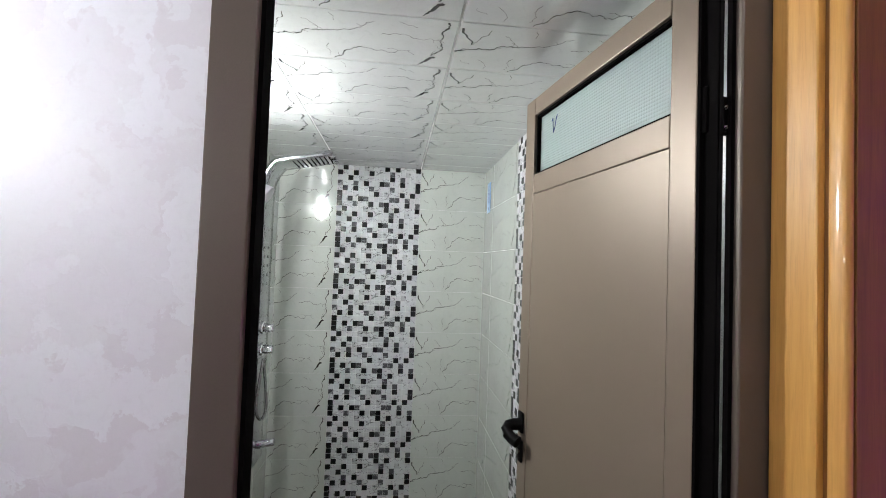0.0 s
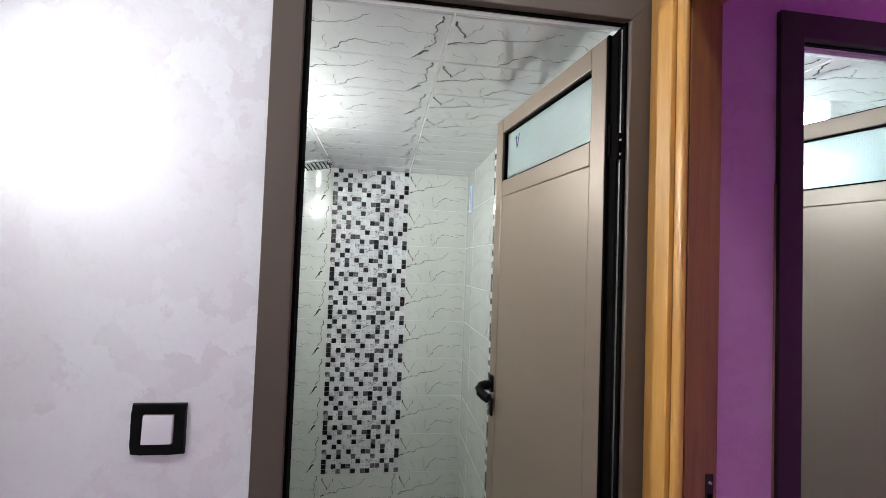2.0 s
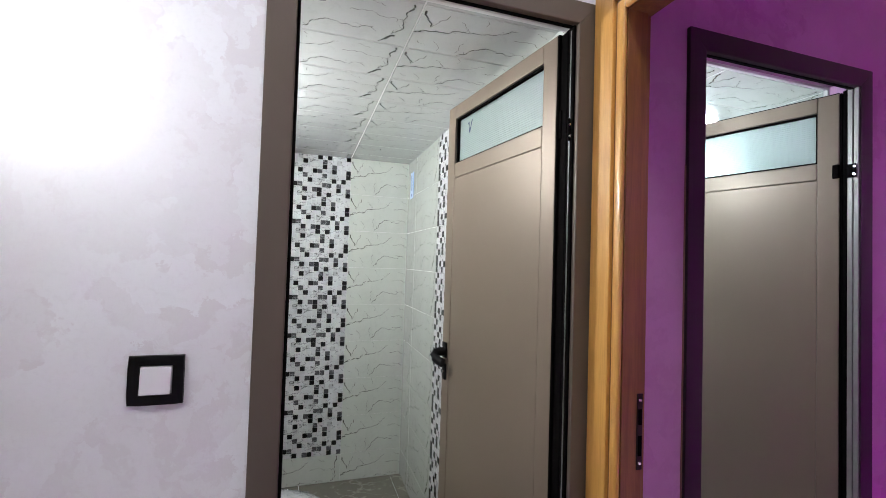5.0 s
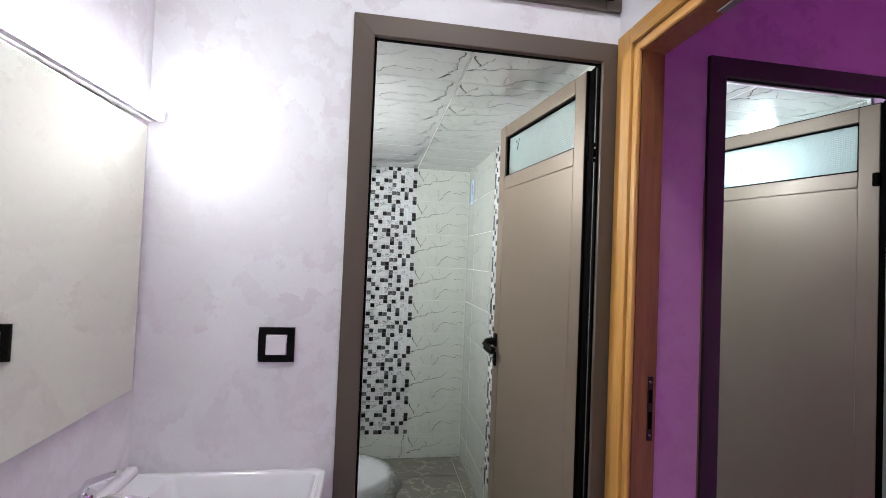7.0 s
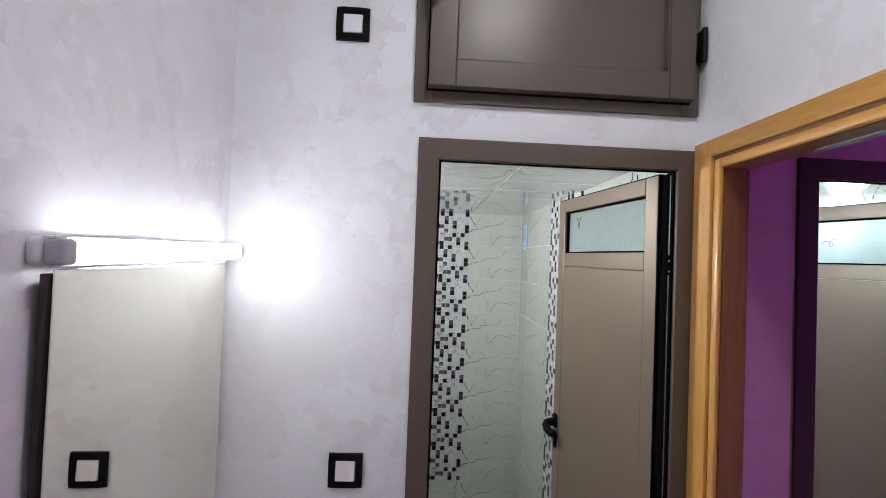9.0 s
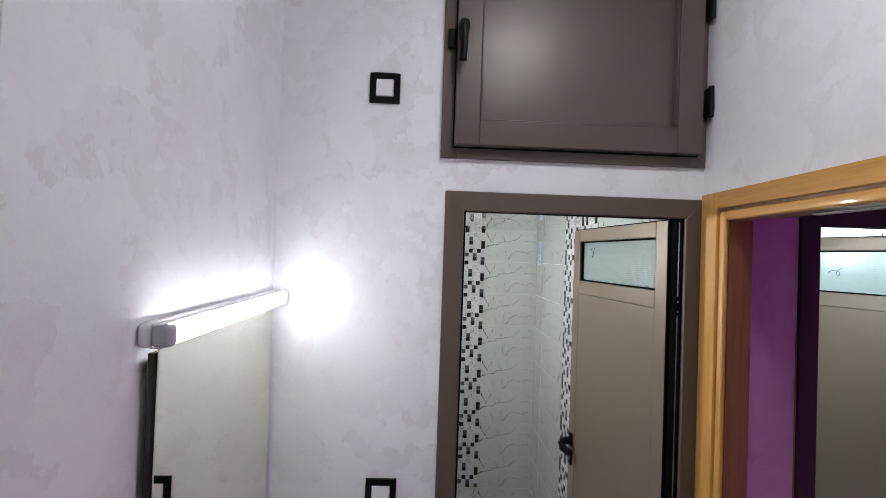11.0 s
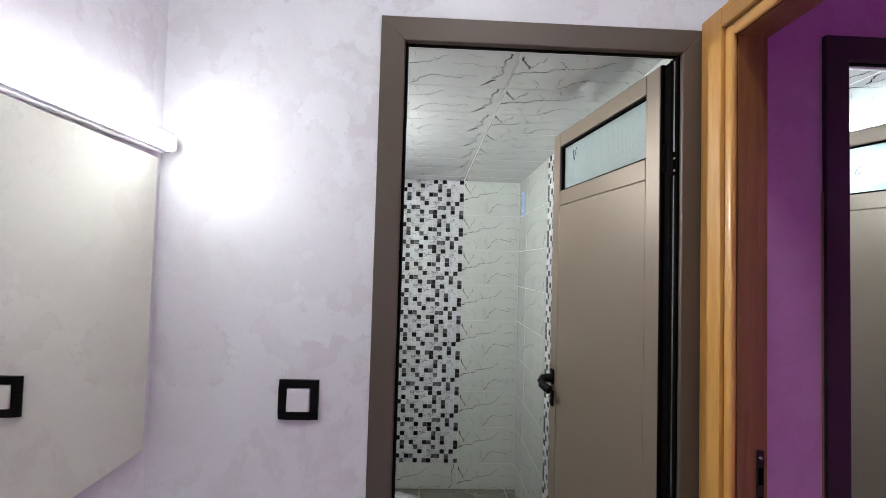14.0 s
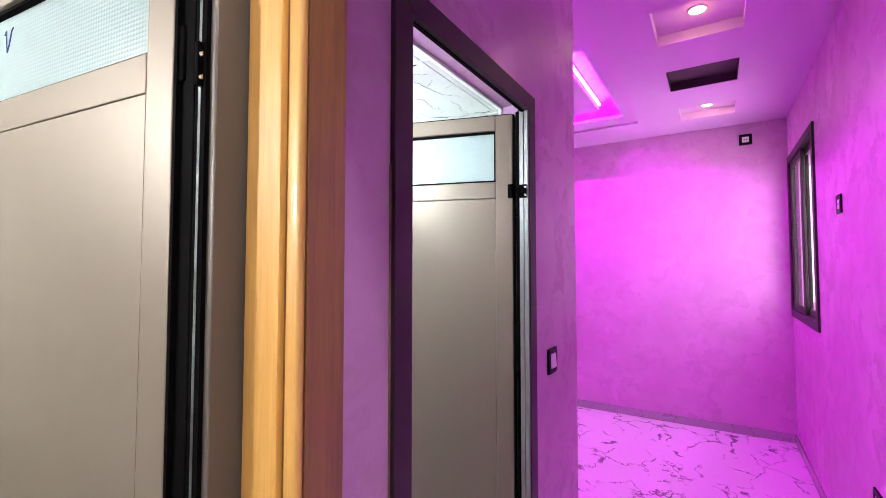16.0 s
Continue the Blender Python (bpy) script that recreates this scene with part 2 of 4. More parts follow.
def mesh_of(name, bm, *mats, smooth=False):
    """The bmesh as a mesh; smooth rounds over small steps, but keeps broad flat faces flat."""
    bmesh.ops.recalc_face_normals(bm, faces=bm.faces)
    bm.normal_update()
    bm.faces.index_update()
    rounded = []
    for f in bm.faces if smooth else ():
        area, soft = f.calc_area(), False
        for e in f.edges:
            for g in e.link_faces:
                if g.index != f.index:
                    turn = e.calc_face_angle(0.0)
                    soft |= turn < radians(38) and not (turn > radians(8) and area > 14 * g.calc_area())
        rounded.append(soft)
    me = bpy.data.meshes.new(name)
    bm.to_mesh(me)
    bm.free()
    for m in mats:
        me.materials.append(m)
    if smooth:
        me.polygons.foreach_set("use_smooth", [True] * len(me.polygons))
        me.set_sharp_from_angle(angle=radians(38))
        for p, soft in zip(me.polygons, rounded):
            p.use_smooth = soft
    return me


def part(name, bm, material, parent=None, label="", smooth=True):
    """One bmesh, in the parent's own coordinates, as one mesh object."""
    mats = material if isinstance(material, (list, tuple)) else [material]
    ob = new(name, mesh_of(name, bm, *mats, smooth=smooth))
    if parent is not None:
        ob.parent = parent
    return tagged(ob, label) if label else ob


def solid(name, bm, material, label, category, kind="", group=""):
    return tagged(part(name, bm, material), label, category, group, kind)


def box(x0, x1, y0, y1, z0, z1, bevel=0.0, seg=2, bm=None):
    """A box, with rounded edges where bevel is given; added to bm where one is given."""
    b = bmesh.new()
    bmesh.ops.create_cube(b, size=1)
    bmesh.ops.transform(b, matrix=Matrix.LocRotScale(((x0 + x1) / 2, (y0 + y1) / 2, (z0 + z1) / 2), None, (abs(x1 - x0), abs(y1 - y0), abs(z1 - z0))), verts=b.verts)
    if bevel:
        bmesh.ops.bevel(b, geom=b.edges[:], offset=bevel, segments=seg, profile=0.5, affect="EDGES")
    return b if bm is None else join(bm, b)


def join(bm, other):
    me = bpy.data.meshes.new("tmp")
    other.to_mesh(me)
    other.free()
    bm.from_mesh(me)
    bpy.data.meshes.remove(me)
    return bm


def rod(a, b, r, r2=None, seg=20, bm=None, bevel=0.0):
    a, b = Vector(a), Vector(b)
    c = bmesh.new()
    bmesh.ops.create_cone(c, cap_ends=True, segments=seg, radius1=r, radius2=r if r2 is None else r2, depth=(b - a).length)
    if bevel:
        rims = [e for e in c.edges if abs(e.verts[0].co.z - e.verts[1].co.z) < 1e-6]
        bmesh.ops.bevel(c, geom=rims, offset=bevel, segments=2, profile=0.5, affect="EDGES")
    bmesh.ops.transform(c, matrix=Matrix.Translation((a + b) / 2) @ (b - a).to_track_quat("Z", "Y").to_matrix().to_4x4(), verts=c.verts)
    return c if bm is None else join(bm, c)


def swept(points, r, seg=10, bm=None):
    """A round bar along a line of points."""
    c = bmesh.new()
    pts = [Vector(p) for p in points]
    rings = []
    up = Vector((0.3, 0.2, 1)).normalized()
    for i, p in enumerate(pts):
        d = (pts[min(i + 1, len(pts) - 1)] - pts[max(i - 1, 0)]).normalized()
        s = d.cross(up).normalized()
        n = s.cross(d)
        rings.append([c.verts.new(p + r * (math.cos(a) * s + math.sin(a) * n)) for a in [2 * math.pi * j / seg for j in range(seg)]])
    for q, w in zip(rings, rings[1:]):
        for j in range(seg):
            c.faces.new((q[j], q[(j + 1) % seg], w[(j + 1) % seg], w[j]))
    c.faces.new(rings[0][::-1])
    c.faces.new(rings[-1])
    return c if bm is None else join(bm, c)


def holed(axis, n0, n1, u0, u1, v0, v1, holes=()):
    """A slab from n0 to n1 along axis, u0..u1 by v0..v1 across it, with rectangular holes (ua, ub, va, vb) cut through."""
    b = bmesh.new()
    us = sorted({u0, u1, *[min(max(h, u0), u1) for q in holes for h in q[:2]]})
    vs = sorted({v0, v1, *[min(max(h, v0), v1) for q in holes for h in q[2:]]})

    def at(n, u, v):
        return {"x": (n, u, v), "y": (u, n, v), "z": (u, v, n)}[axis]

    def full(i, j):
        if not (0 <= i < len(us) - 1 and 0 <= j < len(vs) - 1):
            return False
        cu, cv = (us[i] + us[i + 1]) / 2, (vs[j] + vs[j + 1]) / 2
        return not any(a < cu < b2 and c < cv < d for a, b2, c, d in holes)

    cache = {}

    def vert(*key):
        if key not in cache:
            cache[key] = b.verts.new(at(*key))
        return cache[key]

    for i in range(len(us) - 1):
        for j in range(len(vs) - 1):
            if not full(i, j):
                continue
            a, c, d, e = us[i], us[i + 1], vs[j], vs[j + 1]
            for n in (n0, n1):
                b.faces.new([vert(n, a, d), vert(n, c, d), vert(n, c, e), vert(n, a, e)])
            for di, dj, p, q in ((-1, 0, (a, d), (a, e)), (1, 0, (c, d), (c, e)), (0, -1, (a, d), (c, d)), (0, 1, (a, e), (c, e))):
                if not full(i + di, j + dj):
                    b.faces.new([vert(n0, *p), vert(n0, *q), vert(n1, *q), vert(n1, *p)])
    return b


# ---- structure ----
D1 = (-0.245, 0.541, 2.107)      # first aluminium door: outer edges and top
D2 = (0.822, 1.585, 2.10)        # second aluminium door
HATCH = (-0.264, 0.536, 2.204, 2.84)
WOOD_OPEN = (-0.40, 0.456, 2.038)

solid("wall_north", holed("y", WALL_A, WALL_A_BACK, LEFT - 0.12, RIGHT_BACK - 0.03, -0.1, HALL_TOP, [(D1[0] + 0.012, D1[1] - 0.012, -0.1, D1[2] - 0.012)]),
      PLASTER, "pale lilac pearl plaster wall with trowel marks", "wall", "structure")
solid("wall_west", box(LEFT - 0.12, LEFT, -0.25, WALL_A, 0, HALL_TOP), PLASTER, "pale lilac pearl plaster wall with trowel marks", "wall", "structure")
solid("wall_west_recess", box(LEFT - 0.15, LEFT - 0.03, HALL_BACK, -0.25, 0, HALL_TOP), PLASTER, "pale lilac pearl plaster wall, set slightly back", "wall", "structure")
solid("wall_east", holed("x", RIGHT, RIGHT_BACK, HALL_BACK, WALL_A, 0, HALL_TOP, [(WOOD_OPEN[0] - 0.02, WOOD_OPEN[1] + 0.02, 0, WOOD_OPEN[2] + 0.02)]),
      [PLASTER], "pale lilac pearl plaster wall with a wide doorway", "wall", "structure")
solid("wall_south", box(LEFT - 0.15, RIGHT_BACK, HALL_BACK - 0.12, HALL_BACK, 0, HALL_TOP), PLASTER, "pale lilac pearl plaster wall", "wall", "structure")
solid("ceiling_hall", box(LEFT - 0.15, RIGHT, HALL_BACK, WALL_A, HALL_TOP, HALL_TOP + 0.1), CEIL_WHITE, "plain white painted ceiling", "ceiling", "structure")
solid("floor_hall", box(LEFT - 0.15, RIGHT_BACK + 0.02, HALL_BACK, WALL_A, -0.12, 0), MARBLE_FLOOR, "white marble floor with dark veins", "floor", "structure")

# purple room
solid("wall_purple_north", holed("y", PURPLE_A, WALL_A_BACK, RIGHT_BACK, CORNER_X, -0.1, PURPLE_TOP, [(D2[0] + 0.012, D2[1] - 0.012, -0.1, D2[2] - 0.012)]),
      PLASTER_PURPLE, "mauve pearl plaster wall under magenta light", "wall", "structure")
solid("wall_purple_return", box(CORNER_X - 0.1, CORNER_X, WALL_A_BACK, PURPLE_Y1, 0, PURPLE_TOP), PLASTER_PURPLE, "mauve pearl plaster wall", "wall", "structure")
solid("wall_purple_east", box(FAR_X, FAR_X + 0.12, WIN_Y - 0.12, PURPLE_Y1, 0, PURPLE_TOP), PLASTER_PURPLE, "mauve pearl plaster wall with trowel marks", "wall", "structure")
solid("wall_purple_end", box(CORNER_X - 0.1, FAR_X + 0.12, PURPLE_Y1, PURPLE_Y1 + 0.12, 0, PURPLE_TOP), PLASTER_PURPLE, "mauve pearl plaster wall", "wall", "structure")
WIN = (3.84, 5.00, 1.10, 2.48)
solid("wall_purple_south", holed("y", WIN_Y - 0.16, WIN_Y, RIGHT_BACK, FAR_X, 0, PURPLE_TOP, [(WIN[0] + 0.03, WIN[1] - 0.03, WIN[2] + 0.03, WIN[3] - 0.03)]),
      PLASTER_PURPLE, "mauve pearl plaster wall with a window", "wall", "structure")
RECESS = [(2.635, 3.04, -0.125, 0.30), (3.455, 3.845, -0.125, 0.295), (4.29, 4.62, -0.135, 0.27)]
TRAY = (2.74, 4.49, 0.61, 2.6)
TRAY_IN = (2.89, 4.29, 0.71, 2.5)
low = holed("z", PURPLE_TOP, PURPLE_TOP + 0.02, RIGHT_BACK, FAR_X, WIN_Y, PURPLE_Y1, RECESS + [TRAY])
join(low, holed("z", PURPLE_TOP + 0.02, PURPLE_TOP + 0.05, RIGHT_BACK, FAR_X, WIN_Y, PURPLE_Y1, RECESS + [TRAY_IN]))
solid("ceiling_purple", low, CEIL_PURPLE, "lilac plasterboard ceiling with square recesses and a stepped light tray", "ceiling", "structure")
solid("ceiling_upper", box(RIGHT_BACK, FAR_X, WIN_Y, PURPLE_Y1, PURPLE_TOP + 0.17, PURPLE_TOP + 0.2), CEIL_PURPLE, "upper ceiling above the light tray", "ceiling", "structure")
solid("floor_purple", box(RIGHT_BACK + 0.02, FAR_X, WIN_Y, PURPLE_Y1, -0.12, 0), MARBLE_FLOOR, "polished white marble floor with dark veins", "floor", "structure")
for nm, bm in (("baseboard_east", box(FAR_X - 0.012, FAR_X, WIN_Y + 0.012, PURPLE_Y1, 0, 0.075, 0.003)),
               ("baseboard_south", box(RIGHT_BACK, FAR_X, WIN_Y, WIN_Y + 0.012, 0, 0.075, 0.003))):
    solid(nm, bm, MARBLE_SKIRT, "grey veined marble skirting", "skirting", "structure")


def recess_box(x0, x1, y0, y1):
    """The five inner faces of a ceiling recess, as thin boards above the ceiling."""
    z0, z1 = PURPLE_TOP + 0.05, PURPLE_TOP + 0.062
    b = box(x0 - 0.012, x0, y0, y1, z0, z1)
    box(x1, x1 + 0.012, y0, y1, z0, z1, bm=b)
    box(x0 - 0.012, x1 + 0.012, y0 - 0.012, y0, z0, z1, bm=b)
    box(x0 - 0.012, x1 + 0.012, y1, y1 + 0.012, z0, z1, bm=b)
    box(x0 - 0.012, x1 + 0.012, y0 - 0.012, y1 + 0.012, z1, z1 + 0.012, bm=b)
    return b


# near-black colour that stands in for the shade inside the unlit recess
RECESS_SHADE = plain("recess_shade", (0.05, 0.03, 0.04), 0.7)
for k, r in enumerate(RECESS):
    solid("ceiling_recess", recess_box(*r), RECESS_SHADE if k == 1 else CEIL_PURPLE, "square recess in the plasterboard ceiling", "recess", "structure")
    if k == 1:      # middle recess is empty: shade put into its colour, on boards to its rim
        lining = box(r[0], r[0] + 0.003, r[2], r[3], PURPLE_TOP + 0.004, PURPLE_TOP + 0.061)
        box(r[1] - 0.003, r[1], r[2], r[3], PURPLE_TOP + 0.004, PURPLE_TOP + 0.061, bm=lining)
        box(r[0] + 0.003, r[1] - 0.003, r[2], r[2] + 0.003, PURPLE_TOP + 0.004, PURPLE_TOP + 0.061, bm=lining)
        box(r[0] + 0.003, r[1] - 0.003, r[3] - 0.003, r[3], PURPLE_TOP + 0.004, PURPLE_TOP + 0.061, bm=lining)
        solid("ceiling_recess", lining, RECESS_SHADE, "thin boards that carry the shade of the empty ceiling recess", "recess", "structure")
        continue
    cx, cy, cz = (r[0] + r[1]) / 2, (r[2] + r[3]) / 2, PURPLE_TOP + 0.0605
    spot = thing("ceiling_spotlight", (cx, cy, cz), "lit warm round spotlight in a square recess", "spotlight", "recess spotlights")
    part("ring", rod((0, 0, 0), (0, 0, -0.006), 0.05, 0.045, 28), WHITE_PLASTIC, spot)
    part("lens", rod((0, 0, -0.003), (0, 0, -0.0075), 0.036, 0.034, 24), SPOT_LENS, spot)
    lamp("spot_light", "POINT", pose(cx, cy, cz - 0.025), 0.32, (1.0, 0.60, 0.28), soft=0.03)

# floating panel in the light tray, with an LED strip round its upper edge
px0, px1, py0, py1 = TRAY_IN[0] + 0.17, TRAY_IN[1] - 0.17, TRAY_IN[2] + 0.17, TRAY_IN[3] - 0.17
solid("ceiling_tray_panel", box(px0, px1, py0, py1, PURPLE_TOP + 0.055, PURPLE_TOP + 0.17), CEIL_PURPLE, "lilac plasterboard panel floating in the light tray", "ceiling panel", "structure")
strip = thing("led_strip", (0, 0, 0), "lit magenta LED strip round the ceiling tray panel", "LED strip")
zl = PURPLE_TOP + 0.105
for x0, x1, y0, y1 in ((px0 - 0.012, px1 + 0.012, py0 - 0.012, py0 - 0.0005), (px0 - 0.012, px1 + 0.012, py1 + 0.0005, py1 + 0.012),
                       (px0 - 0.012, px0 - 0.0005, py0, py1), (px1 + 0.0005, px1 + 0.012, py0, py1)):
    part("led_run", box(x0, x1, y0, y1, zl, zl + 0.014), LED, strip)

# ---- tiled wet rooms ----
TILE_W, TILE_H, GAP = 0.5, 0.25, 0.0021
TILE_MESHES = {}
# the mosaic's cells from its top course down: black, grey, veined and white
MOSAIC = (".B...V...B.B...B", "B..B..B...G..V..", "..B.V.....B.G...", "G..G.B..BG..B..B",
          ".B.B..G...G....B", "B......B.V..B.B.", "B.B.BG....GG.G..", "B..G..B.GB...B.G")
CELLS = [[".BGV".index(c) for c in row] for row in reversed(MOSAIC)]
PRINT = []


def vein(*corners, wide=0.0018, tip=0.3, dark=False, twigs=0):
    """A printed vein through the corners: cracked between them, thick and thin by turns, with short twigs."""
    line = [Vector(c) for c in corners]
    while max((q - p).length for p, q in zip(line, line[1:])) > 0.0045:
        broken = [line[0]]
        for p, q in zip(line, line[1:]):
            d = q - p
            if d.length > 0.0045:
                broken.append((p + q) / 2 + Vector((-d.y, d.x)) * random.uniform(-0.22, 0.22))
            broken.append(q)
        line = broken
    n, pts = len(line) - 1, []
    for i, p in enumerate(line):
        d = line[min(i + 1, n)] - line[max(i - 1, 0)]
        swell = 1 + 0.75 * noise.noise((p.x * 55, p.y * 55, len(PRINT) * 3.1))
        pts.append((p.x, p.y, math.degrees(math.atan2(d.y, d.x)), max(0.0009, wide * swell * (1 - (1 - tip) * i / n) * random.uniform(0.75, 1.2))))
    PRINT.append((dark, pts))
    for i in range(twigs):
        p = line[random.randrange(1, n)]
        a, r = random.uniform(0, 2 * math.pi), random.uniform(0.012, 0.032)
        vein(p, (p.x + r * math.cos(a), p.y + r * math.sin(a)), wide=0.0011)


random.seed(21)
vein((0.009, 0.223), (0.026, 0.190), (0.044, 0.148), wide=0.0052, tip=0.5, dark=True)
vein((0.080, 0.223), (0.062, 0.190), (0.048, 0.150), wide=0.0024)
vein((0.006, 0.110), (0.050, 0.124), (0.112, 0.148), (0.200, 0.160), (0.262, 0.190), (0.295, 0.217), wide=0.0034, tip=0.35, dark=True, twigs=5)
vein((0.004, 0.108), (0.030, 0.114), wide=0.006, tip=0.3, dark=True)
vein((0.169, 0.092), (0.159, 0.024), wide=0.0017)
vein((0.174, 0.010), (0.205, 0.052), (0.243, 0.084), (0.290, 0.074), (0.328, 0.068), (0.384, 0.092), wide=0.0024, tip=0.6, dark=True, twigs=4)
vein((0.074, 0.072), (0.100, 0.017), wide=0.0013)
vein((0.120, 0.205), (0.152, 0.150), wide=0.0013)
vein((0.310, 0.160), (0.370, 0.172), (0.420, 0.150), (0.458, 0.158), wide=0.0018, twigs=2)
vein((0.474, 0.240), (0.462, 0.196), (0.467, 0.168), wide=0.0060, tip=0.35, dark=True)
vein((0.465, 0.170), (0.470, 0.120), (0.455, 0.088), (0.440, 0.070), wide=0.0026, tip=1.2, dark=True, twigs=3)
vein((0.452, 0.064), (0.432, 0.040), (0.408, 0.010), wide=0.0085, tip=0.45, dark=True)
vein((0.190, 0.240), (0.196, 0.205), wide=0.0011)
vein((0.355, 0.226), (0.400, 0.208), wide=0.0011)
vein((0.028, 0.060), (0.055, 0.040), wide=0.0013)


def add_print(b, u0, u1, v0, v1):
    for layer, (dark, pts) in enumerate(PRINT):
        lift, runs = -0.00420 - 0.00001 * layer, [[]]
        for q in pts:
            if u0 + 0.002 < q[0] < u1 - 0.002 and v0 + 0.002 < q[1] < v1 - 0.002:
                runs[-1].append(q)
            elif runs[-1]:
                runs.append([])
        for run in runs:
            if len(run) < 3:
                continue
            pairs = []
            for u, v, heading, wide in run:
                du, dv = -math.sin(radians(heading)) * wide / 2, math.cos(radians(heading)) * wide / 2
                pairs.append([b.verts.new((u + s * du, lift, v + s * dv)) for s in (-1, 1)])
            for p, q in zip(pairs, pairs[1:]):
                b.faces.new((p[0], q[0], q[1], p[1])).material_index = 1 if dark else 2


def tile_mesh(kind, u0, u1, v0, v1):
    """A tile lying in x, z and facing -y; u and v say which piece of the printed tile is left after cutting."""
    key = (kind, round(u0, 3), round(u1, 3), round(v0, 3), round(v1, 3))
    if key not in TILE_MESHES:
        g = GAP / 2
        if kind == "decor":
            b = box(u0 + g, u1 - g, -0.004, 0.006, v0 + g, v1 - g)
            me_mats = (GROUT, CELL_WHITE, CELL_BLACK, CELL_GREY, CELL_VEINED)
            for f in b.faces:
                f.material_index = 0
            s, h, e = TILE_W / 16, 0.0005, 0.0022
            for r in range(8):
                for c in range(16):
                    x0, z0 = c * s + h, r * s + h
                    x1, z1 = x0 + s - 2 * h, z0 + s - 2 * h
                    low_ring = [b.verts.new(q) for q in ((x0, -0.004, z0), (x1, -0.004, z0), (x1, -0.004, z1), (x0, -0.004, z1))]
                    top_ring = [b.verts.new(q) for q in ((x0 + e, -0.0065, z0 + e), (x1 - e, -0.0065, z0 + e), (x1 - e, -0.0065, z1 - e), (x0 + e, -0.0065, z1 - e))]
                    faces = [b.faces.new(top_ring)] + [b.faces.new((low_ring[i], low_ring[(i + 1) % 4], top_ring[(i + 1) % 4], top_ring[i])) for i in range(4)]
                    for f in faces:
                        f.material_index = 1 + CELLS[r][c]
        else:
            gu = 0.003 if kind == "ceiling" else g
            b = box(u0 + gu, u1 - gu, -0.004, 0.006, v0 + g, v1 - g, 0.0010, 1)
            add_print(b, u0, u1, v0, v1)
            me_mats = (TILE_CEIL if kind == "ceiling" else TILE, VEIN, VEIN_PALE)
        TILE_MESHES[key] = mesh_of(kind + "_tile", b, *me_mats)
    return TILE_MESHES[key]


def lay(parent, m, us, vs, decor=(), kind="wall", skip=()):
    """Tiles on the plane of pose m (x across, z up, facing -y), cut at the borders. us, vs: lists of joints."""
    for i, (a, b) in enumerate(zip(us, us[1:])):
        for j, (c, d) in enumerate(zip(vs, vs[1:])):
            if any(p < (a + b) / 2 < q and r < (c + d) / 2 < s for p, q, r, s in skip):
                continue
            first, low_cut = i == 0 and b - a < TILE_W - 0.001, j == 0 and d - c < TILE_H - 0.001
            u0 = TILE_W - (b - a) if first else 0.0
            v0 = TILE_H - (d - c) if low_cut else 0.0
            what = "decor" if i in decor and d - c > TILE_H - 0.001 else kind
            me = tile_mesh(what, u0, u0 + b - a, v0, v0 + d - c)
            ob = new("mosaic_tile" if what == "decor" else "tile", me)
            ob.parent = parent
            ob.matrix_parent_inverse = Matrix.Identity(4)
            ob.matrix_basis = m @ pose(a - u0, 0, c - v0)


def joints(a, b, step, anchor):
    """Joints from a to b, one of them at anchor."""
    out, k = [a], math.ceil((a - anchor) / step + 1e-6)
    while anchor + k * step < b - 0.01:
        if anchor + k * step > a + 0.01:
            out.append(anchor + k * step)
        k += 1
    return out + [b]


